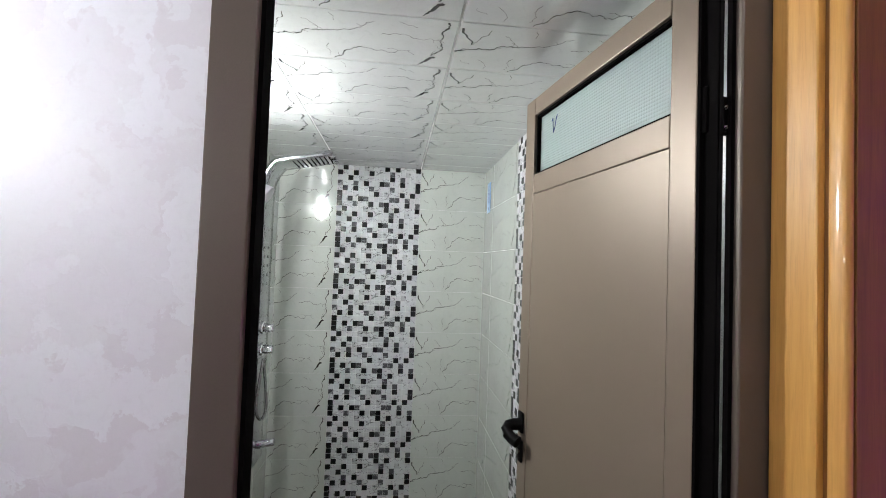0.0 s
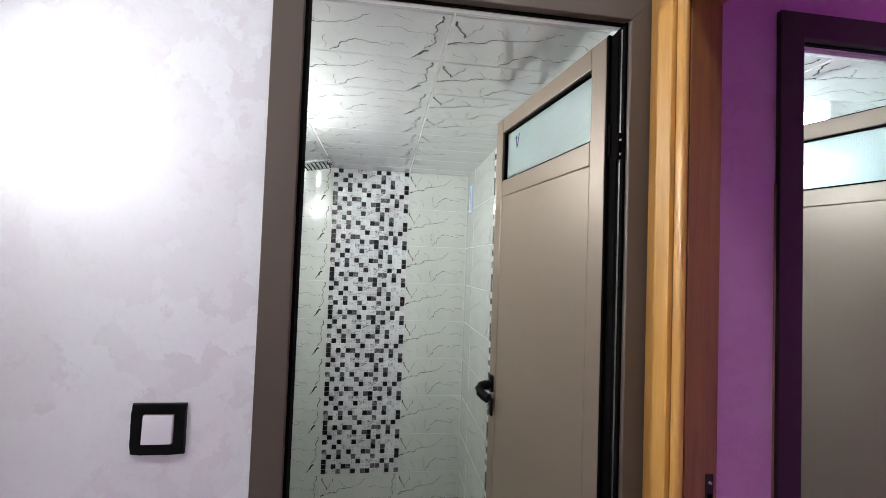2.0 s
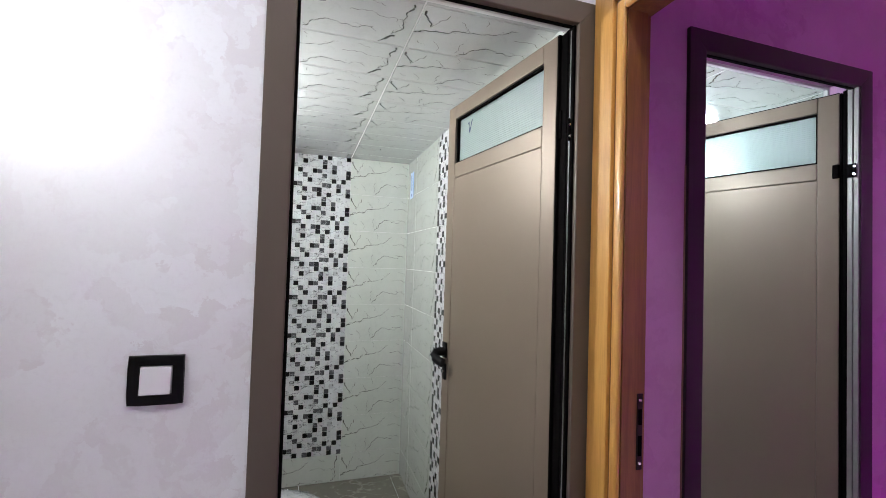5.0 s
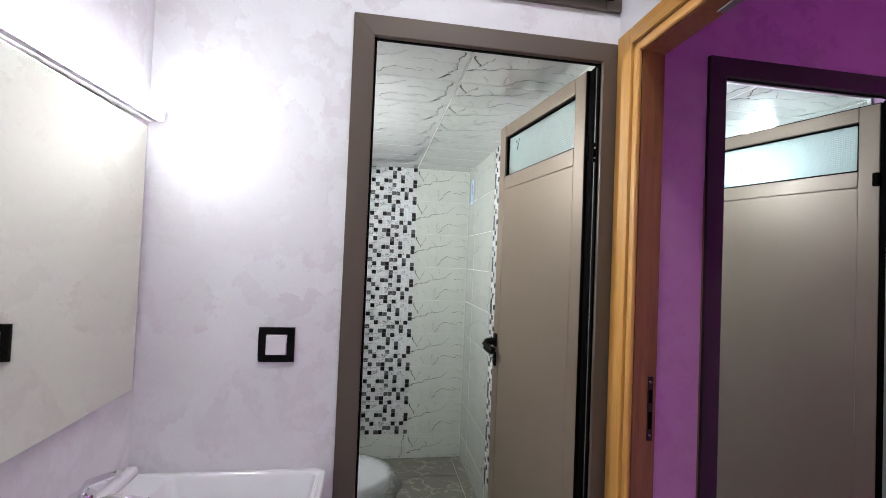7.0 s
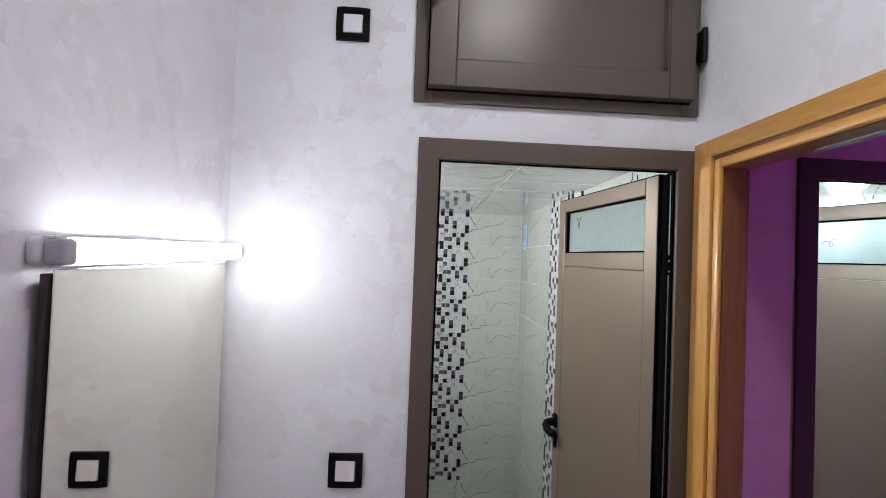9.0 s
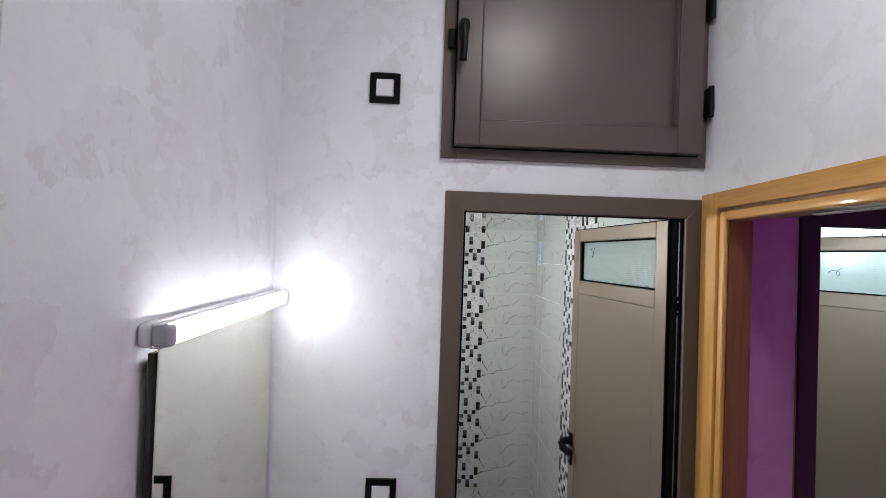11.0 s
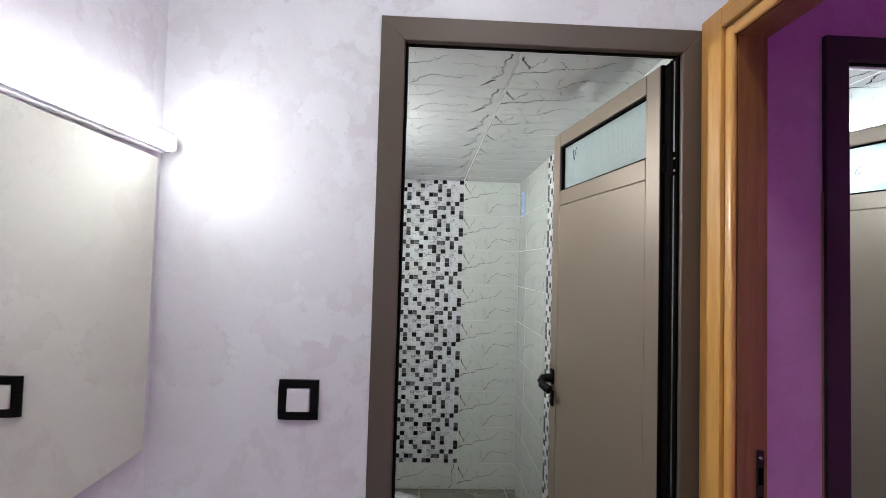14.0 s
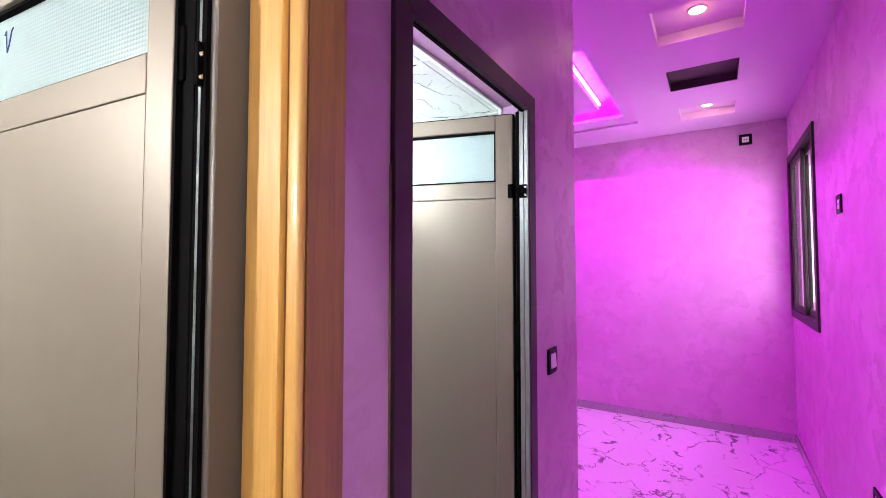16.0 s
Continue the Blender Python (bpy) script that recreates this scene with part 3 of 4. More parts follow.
def wet_room(name, x0, x1, y0, y1, z0, z1, anchor_x, decor_back, decor_side, door):
    rows = joints(z0, z1, TILE_H, 0.13)
    back = solid("wall_" + name + "_back", box(x0 - 0.1, x1 + 0.1, y1 - 0.0015, y1 + 0.1, z0 - 0.1, z1 + 0.1), GROUT, "glazed white marble tiles with a black and white mosaic strip", "tiled wall", "structure")
    lay(back, pose(0, y1, 0), joints(x0, x1, TILE_W, anchor_x), rows, decor_back)
    east = solid("wall_" + name + "_east", box(x1 - 0.0015, x1 + 0.07, y0, y1, z0 - 0.1, z1 + 0.1), GROUT, "glazed white marble tiles with a mosaic strip", "tiled wall", "structure")
    lay(east, pose(x1, 0, 0, 0, 0, -90), joints(-y1, -y0, TILE_W, -1.91), rows, decor_side)
    west = solid("wall_" + name + "_west", box(x0 - 0.07, x0 + 0.0015, y0, y1, z0 - 0.1, z1 + 0.1), GROUT, "glazed white marble tiles", "tiled wall", "structure")
    lay(west, pose(x0, 0, 0, 0, 0, 90), joints(y0, y1, TILE_W, 1.41), rows)
    inner = solid("wall_" + name + "_front", holed("y", WALL_A_BACK + 0.001, y0 + 0.0015, x0, x1, z0 - 0.05, z1 + 0.02, [door]), GROUT, "glazed white marble tiles beside the door", "tiled wall", "structure")
    lay(inner, pose(0, y0, 0, 0, 0, 180), joints(-x1, -x0, 0.25, -anchor_x), rows, (), "wall", [(-door[1] - 0.12, -door[0] + 0.12, z0, door[3])])
    top = solid("ceiling_" + name, box(x0 - 0.05, x1 + 0.05, y0 - 0.008, y1, z1 - 0.0015, z1 + 0.06), GROUT, "glossy white marble tiles on a low ceiling", "ceiling", "structure")
    lay(top, pose(0, 0, z1, 90), joints(x0, x1, TILE_W, anchor_x), joints(-y1, 0.005 - y0, TILE_H, -1.0), (), "ceiling")
    ground = solid("floor_" + name, box(x0 - 0.05, x1 + 0.05, WALL_A, y1, z0 - 0.1, z0 - 0.004), GROUT, "grey veined stone tiles", "floor", "structure")
    fx, fy = joints(x0, x1, 0.6, 0.47 if x0 < 0 else 1.2), joints(y0 - 0.13, y1, 0.6, 2.367)
    for a, b in zip(fx, fx[1:]):
        for c, d in zip(fy, fy[1:]):
            part("tile", box(a + 0.0015, b - 0.0015, c + 0.0015, d - 0.0015, z0 - 0.006, z0, 0.001, 1), STONE_FLOOR, ground)


DOOR_HOLE_1 = (D1[0] + 0.02, D1[1] - 0.01, -0.2, D1[2] - 0.02)
DOOR_HOLE_2 = (D2[0] + 0.02, D2[1] - 0.02, -0.2, D2[2] - 0.02)
wet_room("shower", SH_X0, SH_X1, SH_Y0, SH_Y1, SH_Z0, SH_Z1, 0.13, (1,), (2,), DOOR_HOLE_1)
wet_room("second", 0.69, 1.98, SH_Y0, 3.25, SH_Z0, SH_Z1, 1.2, (), (), DOOR_HOLE_2)


def bulkhead(at, turn, lit, level=False):
    """An oval wall lamp; its back lies on the plane x = 0 and it looks along +x. level: lying, not upright."""
    ob = thing("bulkhead_lamp", at, "lit oval white bulkhead lamp on the tiled wall", "wall lamp", "", turn=turn)
    ob.matrix_world = ob.matrix_world @ pose(0, 0, 0, 90 if level else 0)
    for nm, r0, r1, x0, x1, m in (("base", 1.0, 0.96, 0.0, 0.02, WHITE_PLASTIC), ("diffuser", 0.86, 0.60, 0.02, 0.068, lit)):
        b = rod((x0, 0, 0), (x1, 0, 0), r0, r1, 32)
        bmesh.ops.transform(b, matrix=Matrix.Diagonal((1, 0.055, 0.11, 1)), verts=b.verts)
        part(nm, b, m, ob)
    rim = bmesh.new()
    rings = [[rim.verts.new((x, 0.055 * r * math.cos(a), 0.11 * r * math.sin(a))) for a in [2 * math.pi * j / 36 for j in range(36)]]
             for x, r in ((0.0205, 0.99), (0.034, 0.98), (0.036, 0.95), (0.034, 0.91), (0.0205, 0.88))]
    for p, q in zip(rings, rings[1:] + rings[:1]):
        for j in range(36):
            rim.faces.new((p[j], p[(j + 1) % 36], q[(j + 1) % 36], q[j]))
    part("rim", rim, WHITE_PLASTIC, ob)
    part("guard_bar", swept([(0.034, 0, 0.105), (0.070, 0, 0.08), (0.074, 0, 0.0), (0.070, 0, -0.08), (0.034, 0, -0.105)], 0.004, 8), WHITE_PLASTIC, ob)


bulkhead((SH_X0 + 0.006, 1.43, 2.0), 0, BULKHEAD)
bulkhead((1.98 - 0.006, 1.50, 2.0), 180, BULKHEAD_FAR, True)
bulkhead((0.69 + 0.006, 0.95, 1.93), 0, BULKHEAD_SIDE)
# ---- aluminium doors ----


def lever(parent, x, y, z, side, along):
    """A black drooping lever on a short plate and a keyhole plate below it; the face looks along side*y."""
    ob = part("handle", box(x - 0.015, x + 0.015, y, y + side * 0.009, z - 0.024, z + 0.036, 0.004), BLACK, parent, "black lever handle on a short plate")
    part("lever", swept([(x, y + side * 0.005, z), (x, y + side * 0.030, z), (x, y + side * 0.042, z - 0.003), (x + along * 0.005, y + side * 0.050, z - 0.010), (x + along * 0.014, y + side * 0.050, z - 0.020), (x + along * 0.028, y + side * 0.042, z - 0.029), (x + along * 0.044, y + side * 0.032, z - 0.034)], 0.0165, 20), BLACK, ob)
    part("rosette", rod((x, y + side * 0.008, z), (x, y + side * 0.02, z), 0.018, 0.016, 20), BLACK, ob)
    key = part("keyhole_plate", box(x - 0.013, x + 0.013, y, y + side * 0.008, z - 0.108, z - 0.046, 0.003), BLACK, parent, "black keyhole plate")
    part("lock_cylinder", rod((x, y + side * 0.007, z - 0.076), (x, y + side * 0.014, z - 0.076), 0.009, seg=14), STEEL, key)


def alu_door(name, x0, x1, top, y_face, hinge, angle, paint, frame_paint, label):
    """A frame in the wall and a leaf hinged on its +x side that swings into the room behind."""
    ob = thing(name, (0, 0, 0), label, "door", kind="structure")
    w, out = 0.058, 0.012
    y0, y1, yh = y_face - out, y_face + 0.034, y_face + 0.05
    for nm, pts in (("jamb", (x0, x0 + w, 0, 1)), ("jamb", (x1 - w, x1, 0, -1))):
        b = box(pts[0], pts[1], y0, y1, -0.06, top, 0.0025)
        sgn = pts[3]
        for v in b.verts:      # mitred at the top
            if v.co.z > top - 0.01:
                edge = (v.co.x - x0) if sgn > 0 else (x1 - v.co.x)
                v.co.z -= max(0.0, edge) * 0.998
        part(nm, b, frame_paint, ob)
    b = box(x0, x1, y0, y1, top - w, top, 0.0025)
    for v in b.verts:
        if v.co.z < top - w / 2:
            depth = top - v.co.z
            v.co.x += depth * 0.998 if v.co.x < (x0 + x1) / 2 else -depth * 0.998
    for v in b.verts:      # the head is thinner than the jambs
        if v.co.y > y_face + 0.01:
            v.co.y -= 0.018
    part("head", b, frame_paint, ob)
    for a, c, yb in ((x0 + w - 0.001, x0 + w + 0.006, y0 + 0.012), (x1 - w - 0.006, x1 - w + 0.001, y0 + (0.034 if name == "door_2" else 0.012))):
        part("gasket", box(a, c, yb, y1, -0.05, top - w), GASKET, ob)
    part("gasket", box(x0 + w + 0.006, x1 - w - 0.006, y0 + 0.016, y1 - 0.020, top - w - 0.003, top - w + 0.001), GASKET, ob)
    if name != "door_2":
        part("rebate", box(x1 - w - 0.008, x1 - w + 0.004, y1 - 0.01, y1 + 0.06, -0.05, top - w - 0.002, 0.002), GASKET, ob)
    if name == "door_2":
        part("reveal", box(x1 - w - 0.0045, x1 - w + 0.001, y0 + 0.004, y0 + 0.018, -0.05, top - w, 0.001), BARE_ALU, ob, "pale bare aluminium reveal")
        part("reveal", box(x1 - w - 0.0065, x1 - w + 0.001, y0 + 0.0195, y0 + 0.0335, -0.05, top - w, 0.001), BARE_ALU, ob)
    else:
        part("channel_lip", box(x1 - w - 0.0075, x1 - w - 0.0055, y0 + 0.02, y0 + 0.026, -0.05, top - w - 0.01), STEEL, ob)
    # the leaf, in its own coordinates: x along its width from the hinge, +y the face seen from the doorway
    leaf = part("leaf", box(0.006, 0.655, 0.002, 0.04, 0.0, 0.012, 0.001), paint, ob)
    lz0, lz1 = -0.035, top - 0.058
    leaf.matrix_basis = pose(hinge[0], hinge[1], 0, 0, 0, angle) @ pose(0, -0.042, 0)
    W, s, z_mid0, z_mid1, z_glass = 0.655, 0.058, lz1 - 0.285, lz1 - 0.228, lz1 - 0.052

    def bar(nm, a, b2, c, d, yy0=0.0, yy1=0.042, m=paint, bev=0.0025):
        return part(nm, box(a, b2, yy0, yy1, c, d, bev), m, leaf)

    bar("stile", 0.0, s, lz0, lz1)
    bar("stile", W - s, W, lz0, lz1)
    bar("rail", s + 0.0006, W - s - 0.0006, z_glass, lz1)
    bar("rail", s + 0.0006, W - s - 0.0006, z_mid0, z_mid1)
    bar("rail", s + 0.0006, W - s - 0.0006, lz0, lz0 + 0.10)
    bar("panel", s + 0.0004, W - s - 0.0028, lz0 + 0.101, z_mid0 - 0.0016, 0.0005, 0.0415, bev=0.0004)
    bar("glass_pane", s + 0.002, W - s - 0.002, z_mid1 + 0.002, z_glass - 0.002, 0.017, 0.023, OBSCURE, 0.0)
    for a, b2, c, d in ((s, s + 0.006, z_mid1, z_glass), (W - s - 0.006, W - s, z_mid1, z_glass), (s + 0.006, W - s - 0.006, z_mid1, z_mid1 + 0.006), (s + 0.006, W - s - 0.006, z_glass - 0.006, z_glass)):
        bar("glazing_gasket", a, b2, c, d, 0.008, 0.034, GASKET, 0.0)
    bar("edge_gasket", -0.006, 0.0, lz0, lz1, 0.001, 0.041, GASKET, 0.0)
    bar("top_gasket", 0.002, W - 0.002, lz1, lz1 + 0.004, 0.006, 0.036, GASKET, 0.0)
    loop = name == "door_2"
    if loop:
        strokes = [(0.016 * math.cos(q * 0.55) * (1 - 0.03 * q) - 0.0022 * q, 0.013 * math.sin(q * 0.55) * (1 - 0.02 * q) + (0.002 * max(0, q - 9))) for q in range(16)]
    else:
        strokes = [(0.014, 0.012), (0.008, 0.020), (0.006, -0.004), (0.002, -0.022), (-0.004, -0.010), (-0.012, 0.016), (-0.018, 0.022)]
    mark = swept([(W - s - (0.12 if loop else 0.085) + a, 0.0238, z_glass - (0.095 if loop else 0.05) + c) for a, c in strokes], 0.0011, 6)
    part("pen_mark", mark, Nodes("blue_ink", (0.05, 0.10, 0.30), 0.5).m, leaf, "blue pen mark on the glass")
    lever(leaf, W - 0.03, 0.0, 1.09, -1, -1)
    lever(leaf, W - 0.03, 0.042, 1.09, 1, -1)
    for z in (1.785 if name == "door_2" else 1.80, 0.25):
        h = part("hinge", box(x1 - w - 0.0125, x1 - w - 0.0005, yh - 0.006, yh + 0.012, z - 0.03, z + (0.016 if name == "door_2" else 0.045), 0.003), GASKET, ob)
        if name == "door_2":      # its plate lies flat on the bare reveal
            part("hinge_plate", box(x1 - w - 0.0105, x1 - w - 0.0067, y0 + 0.008, y0 + 0.034, z - 0.034, z + 0.010, 0.001), GASKET, h)
            for dz in (-0.025, 0.001):
                part("screw", rod((x1 - w - 0.0103, y0 + 0.012, z + dz), (x1 - w - 0.0135, y0 + 0.012, z + dz), 0.0045, 0.003, 12), CHROME, h)
            continue
        part("hinge_plate", box(x1 - w - 0.013, x1 - w - 0.002, y0 + 0.0185, y0 + 0.0265, z - 0.045, z + 0.012, 0.001), GASKET, h)
        for dz in (-0.034, -0.004):
            part("screw", rod((x1 - w - 0.0075, y0 + 0.019, z + dz), (x1 - w - 0.0075, y0 + 0.0155, z + dz), 0.0045, 0.003, 12), CHROME, h)
    if name == "door_2":
        part("sealant", box(x0 - 0.004, x0 - 0.0003, y_face - 0.004, y_face - 0.0005, 0, 1.72, 0.001), plain("old_sealant", (0.30, 0.16, 0.12), 0.7, wear=0.5), ob, "thin reddish line of sealant")
    return ob


def heading(a, b):
    return math.degrees(math.atan2(b[1] - a[1], b[0] - a[0]))


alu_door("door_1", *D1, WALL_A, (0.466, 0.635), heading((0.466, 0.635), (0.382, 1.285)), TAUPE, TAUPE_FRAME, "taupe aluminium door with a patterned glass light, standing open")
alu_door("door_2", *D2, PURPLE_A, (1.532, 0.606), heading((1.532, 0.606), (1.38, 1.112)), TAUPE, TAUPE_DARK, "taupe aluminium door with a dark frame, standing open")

# ---- hall things ----


def overhead_hatch(x0, x1, z0, z1):
    ob = thing("overhead_cupboard_door", (0, WALL_A, 0), "taupe aluminium cupboard door above the shower room door", "cupboard door")

    def ring(nm, a, b, c, d, w, y0, y1, m=TAUPE_MID):
        part(nm, box(a, a + w, y0, y1, c, d, 0.002), m, ob)
        part(nm, box(b - w, b, y0, y1, c, d, 0.002), m, ob)
        part(nm, box(a + w, b - w, y0, y1, c, c + w, 0.002), m, ob)
        part(nm, box(a + w, b - w, y0, y1, d - w, d, 0.002), m, ob)

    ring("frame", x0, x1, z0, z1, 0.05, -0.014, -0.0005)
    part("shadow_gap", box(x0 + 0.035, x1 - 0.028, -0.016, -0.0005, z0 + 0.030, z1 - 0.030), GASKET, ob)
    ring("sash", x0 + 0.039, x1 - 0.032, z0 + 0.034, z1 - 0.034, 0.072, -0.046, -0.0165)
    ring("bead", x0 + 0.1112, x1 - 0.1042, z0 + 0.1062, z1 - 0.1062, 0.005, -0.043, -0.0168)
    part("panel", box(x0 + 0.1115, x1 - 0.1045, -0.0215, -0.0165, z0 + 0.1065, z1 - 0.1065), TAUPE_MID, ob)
    part("keeper", box(x0 + 0.010, x0 + 0.034, -0.030, -0.0145, 2.525, 2.585, 0.005, 3), BLACK, ob, "black handle keeper")
    zc = 2.565
    h = part("handle", box(x0 + 0.043, x0 + 0.069, -0.058, -0.046, zc - 0.03, zc + 0.03, 0.004), BLACK, ob, "black tilt-turn window handle")
    part("lever", swept([(x0 + 0.056, -0.052, zc + 0.012), (x0 + 0.056, -0.074, zc + 0.012), (x0 + 0.056, -0.082, zc + 0.004), (x0 + 0.056, -0.082, zc - 0.03), (x0 + 0.054, -0.078, zc - 0.095)], 0.0115, 12), BLACK, h)
    part("lever_boss", rod((x0 + 0.056, -0.052, zc + 0.008), (x0 + 0.056, -0.084, zc + 0.008), 0.017, 0.015, 20, bevel=0.003), BLACK, h)
    for z in (2.395, 2.69):
        g = part("hinge", box(x1 - 0.014, x1 + 0.003, -0.040, -0.0165, z - 0.042, z + 0.042, 0.003), BLACK, ob, "black cupboard hinge")
        part("knuckle", rod((x1 - 0.006, -0.042, z - 0.045), (x1 - 0.006, -0.042, z + 0.045), 0.0075, seg=14), BLACK, g)


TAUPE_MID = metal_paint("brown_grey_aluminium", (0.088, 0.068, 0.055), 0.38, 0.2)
overhead_hatch(*HATCH)


def light_switch(name, at, turn, label, kind="rocker", w=0.09):
    """A square plate on the plane y = 0 that looks along -y."""
    ob = thing(name, at, label, "socket" if kind == "socket" else "light switch", "wall plates", turn=turn)
    a = w / 2
    b = holed("y", -0.009, 0, -a, a, -a, a, [(-0.027, 0.027, -0.027, 0.027)])
    front = [e for e in b.edges if e.verts[0].co.y < -0.008 and e.verts[1].co.y < -0.008 and max(abs(e.verts[0].co.x + e.verts[1].co.x), abs(e.verts[0].co.z + e.verts[1].co.z)) > 1.99 * a]
    bmesh.ops.bevel(b, geom=front, offset=0.004, segments=2, profile=0.5, affect="EDGES")
    part("plate", b, BLACK, ob)
    if kind == "rocker":
        r = box(-0.0255, 0.0255, -0.012, -0.001, -0.0255, 0.0255, 0.002)
        for v in r.verts:
            if v.co.y < -0.006:
                v.co.y += v.co.z * 0.06
        part("rocker", r, WHITE_PLASTIC, ob, "white rocker")
    else:
        r = box(-0.0255, 0.0255, -0.008, -0.001, -0.0255, 0.0255, 0.002)
        part("insert", r, WHITE_PLASTIC, ob, "white socket insert")
        for x in (-0.0095, 0.0095):
            part("pin_hole", rod((x, -0.0085, 0), (x, -0.002, 0), 0.0045, seg=12), GASKET, ob)


light_switch("light_switch", (-0.406, WALL_A, 1.203), 0, "black square light switch with white rocker beside the door")
light_switch("light_switch", (-0.436, WALL_A, 2.407), 0, "black square light switch with white rocker high on the wall")
light_switch("light_switch", (1.765, PURPLE_A, 1.178), 0, "black light switch with white rocker beside the second door")
light_switch("socket_plate", (FAR_X, -0.225, 2.70), 90 + 180, "black square socket with white insert under the ceiling", "socket", 0.10)
light_switch("socket_plate", (3.22, WIN_Y, 1.855), 180, "black square socket with white insert beside the window", "socket", 0.10)
light_switch("socket_plate", (2.74, WIN_Y, 0.525), 180, "black square socket low on the mauve wall", "socket", 0.10)

# round lamp on the hall ceiling, above the basin and the doorway
hall_lamp = thing("ceiling_lamp", (0.08, -0.25, HALL_TOP), "lit round white ceiling lamp of the hall", "ceiling lamp")
part("base", rod((0, 0, 0), (0, 0, -0.02), 0.125, 0.125, 40), WHITE_PLASTIC, hall_lamp)
part("diffuser", rod((0, 0, -0.02), (0, 0, -0.05), 0.115, 0.085, 40, bevel=0.008), HALL_LENS, hall_lamp)

# mirror with its tube lamp
mir = thing("wall_mirror", (LEFT, 0.267, 0), "frameless wall mirror on a dark backing box", "mirror", turn=1.2)
part("backing", box(0.0065, 0.0160, -0.272, 0.268, 1.100, 1.738, 0.001), TAUPE_DARK, mir, "dark backing box")
part("glass", box(0.0165, 0.0205, -0.266, 0.275, 1.096, 1.744, 0.0012, 1), MIRROR, mir, "silvered glass")
tube = thing("mirror_lamp", (LEFT, 0, 1.772), "lit white tube lamp with grey end caps above the mirror", "wall lamp")
tube.matrix_world = pose(LEFT, 0.55, 1.776, 0.8) @ pose(0, -0.55, 0)
part("base", box(0.0005, 0.024, -0.020, 0.560, -0.020, 0.021, 0.0105, 5), WHITE_PLASTIC, tube)
part("end_cap", box(0.0242, 0.055, -0.019, 0.005, -0.018, 0.018, 0.007, 4), GREY_PLASTIC, tube, "pale grey end cap")
part("end_cap", box(0.0242, 0.050, 0.545, 0.556, -0.016, 0.016, 0.005, 2), WHITE_PLASTIC, tube)
part("cover", box(0.0242, 0.042, -0.018, 0.548, 0.0182, 0.0205, 0.0008), WHITE_PLASTIC, tube)
part("cover", box(0.0242, 0.040, -0.018, 0.548, -0.0198, -0.0174, 0.0008), GREY_PLASTIC, tube, "pale grey lower cover")
part("diffuser", box(0.0242, 0.053, 0.0055, 0.544, -0.017, 0.0178, 0.008, 3), TUBE, tube, "glowing white tube")


def washbasin():
    """A rectangular basin under the mirror: thin raised rim, hollow bowl, deck at the wall."""
    ob = thing("washbasin", (LEFT, 0, 0), "white rectangular porcelain washbasin under the mirror", "washbasin")
    x1, y0, y1, z1, rim = 0.484, 0.0, 0.572, 0.880, 0.016
    b = bmesh.new()
    rings = []
    for inset, z, back in ((0.07, 0.72, 0.0), (0.02, 0.76, 0.0), (0.0, z1 - 0.004, 0.0), (0.004, z1, 0.0), (rim, z1, 0.10), (rim + 0.006, z1 - 0.006, 0.105), (rim + 0.02, z1 - 0.075, 0.115), (rim + 0.07, z1 - 0.10, 0.16)):
        xa = 0.0005 if back == 0.0 else back
        pts = []
        n = 5
        rad = 0.022
        for cx, cy, a0 in ((x1 - inset - rad, y1 - inset - rad, 0), (xa + rad, y1 - inset - rad, 90), (xa + rad, y0 + inset + rad, 180), (x1 - inset - rad, y0 + inset + rad, 270)):
            for q in range(n):
                a = radians(a0 + 90 * q / (n - 1))
                pts.append(b.verts.new((cx + rad * math.cos(a), cy + rad * math.sin(a), z)))
        rings.append(pts)
    for p, q in zip(rings, rings[1:]):
        for j in range(len(p)):
            b.faces.new((p[j], p[(j + 1) % len(p)], q[(j + 1) % len(q)], q[j]))
    b.faces.new(rings[0][::-1])
    b.faces.new(rings[-1])
    part("bowl", b, PORCELAIN, ob)
    part("upstand", box(0.0005, 0.03, y0 + 0.004, y1 - 0.004, z1 - 0.002, z1 + 0.022, 0.008, 3), PORCELAIN, ob)
    part("drain", rod((0.28, 0.286, z1 - 0.1), (0.28, 0.286, z1 - 0.095), 0.03, 0.028, 24), CHROME, ob, "chrome drain")
    part("pedestal", rod((0.2, 0.286, 0.0), (0.2, 0.286, 0.73), 0.09, 0.12, 28), PORCELAIN, ob)
    tap = thing("basin_tap", (LEFT + 0.065, 0.286, 0.881), "chrome single lever basin tap", "tap")
    part("body", rod((0, 0, 0), (0, 0, 0.10), 0.024, 0.021, 24, bevel=0.003), CHROME, tap)
    part("spout", swept([(0, 0, 0.07), (0.05, 0, 0.085), (0.11, 0, 0.075), (0.125, 0, 0.062)], 0.012, 14), CHROME, tap)
    part("lever", swept([(0, 0, 0.10), (0.01, 0, 0.118), (0.06, 0, 0.135)], 0.008, 12), CHROME, tap)


washbasin()


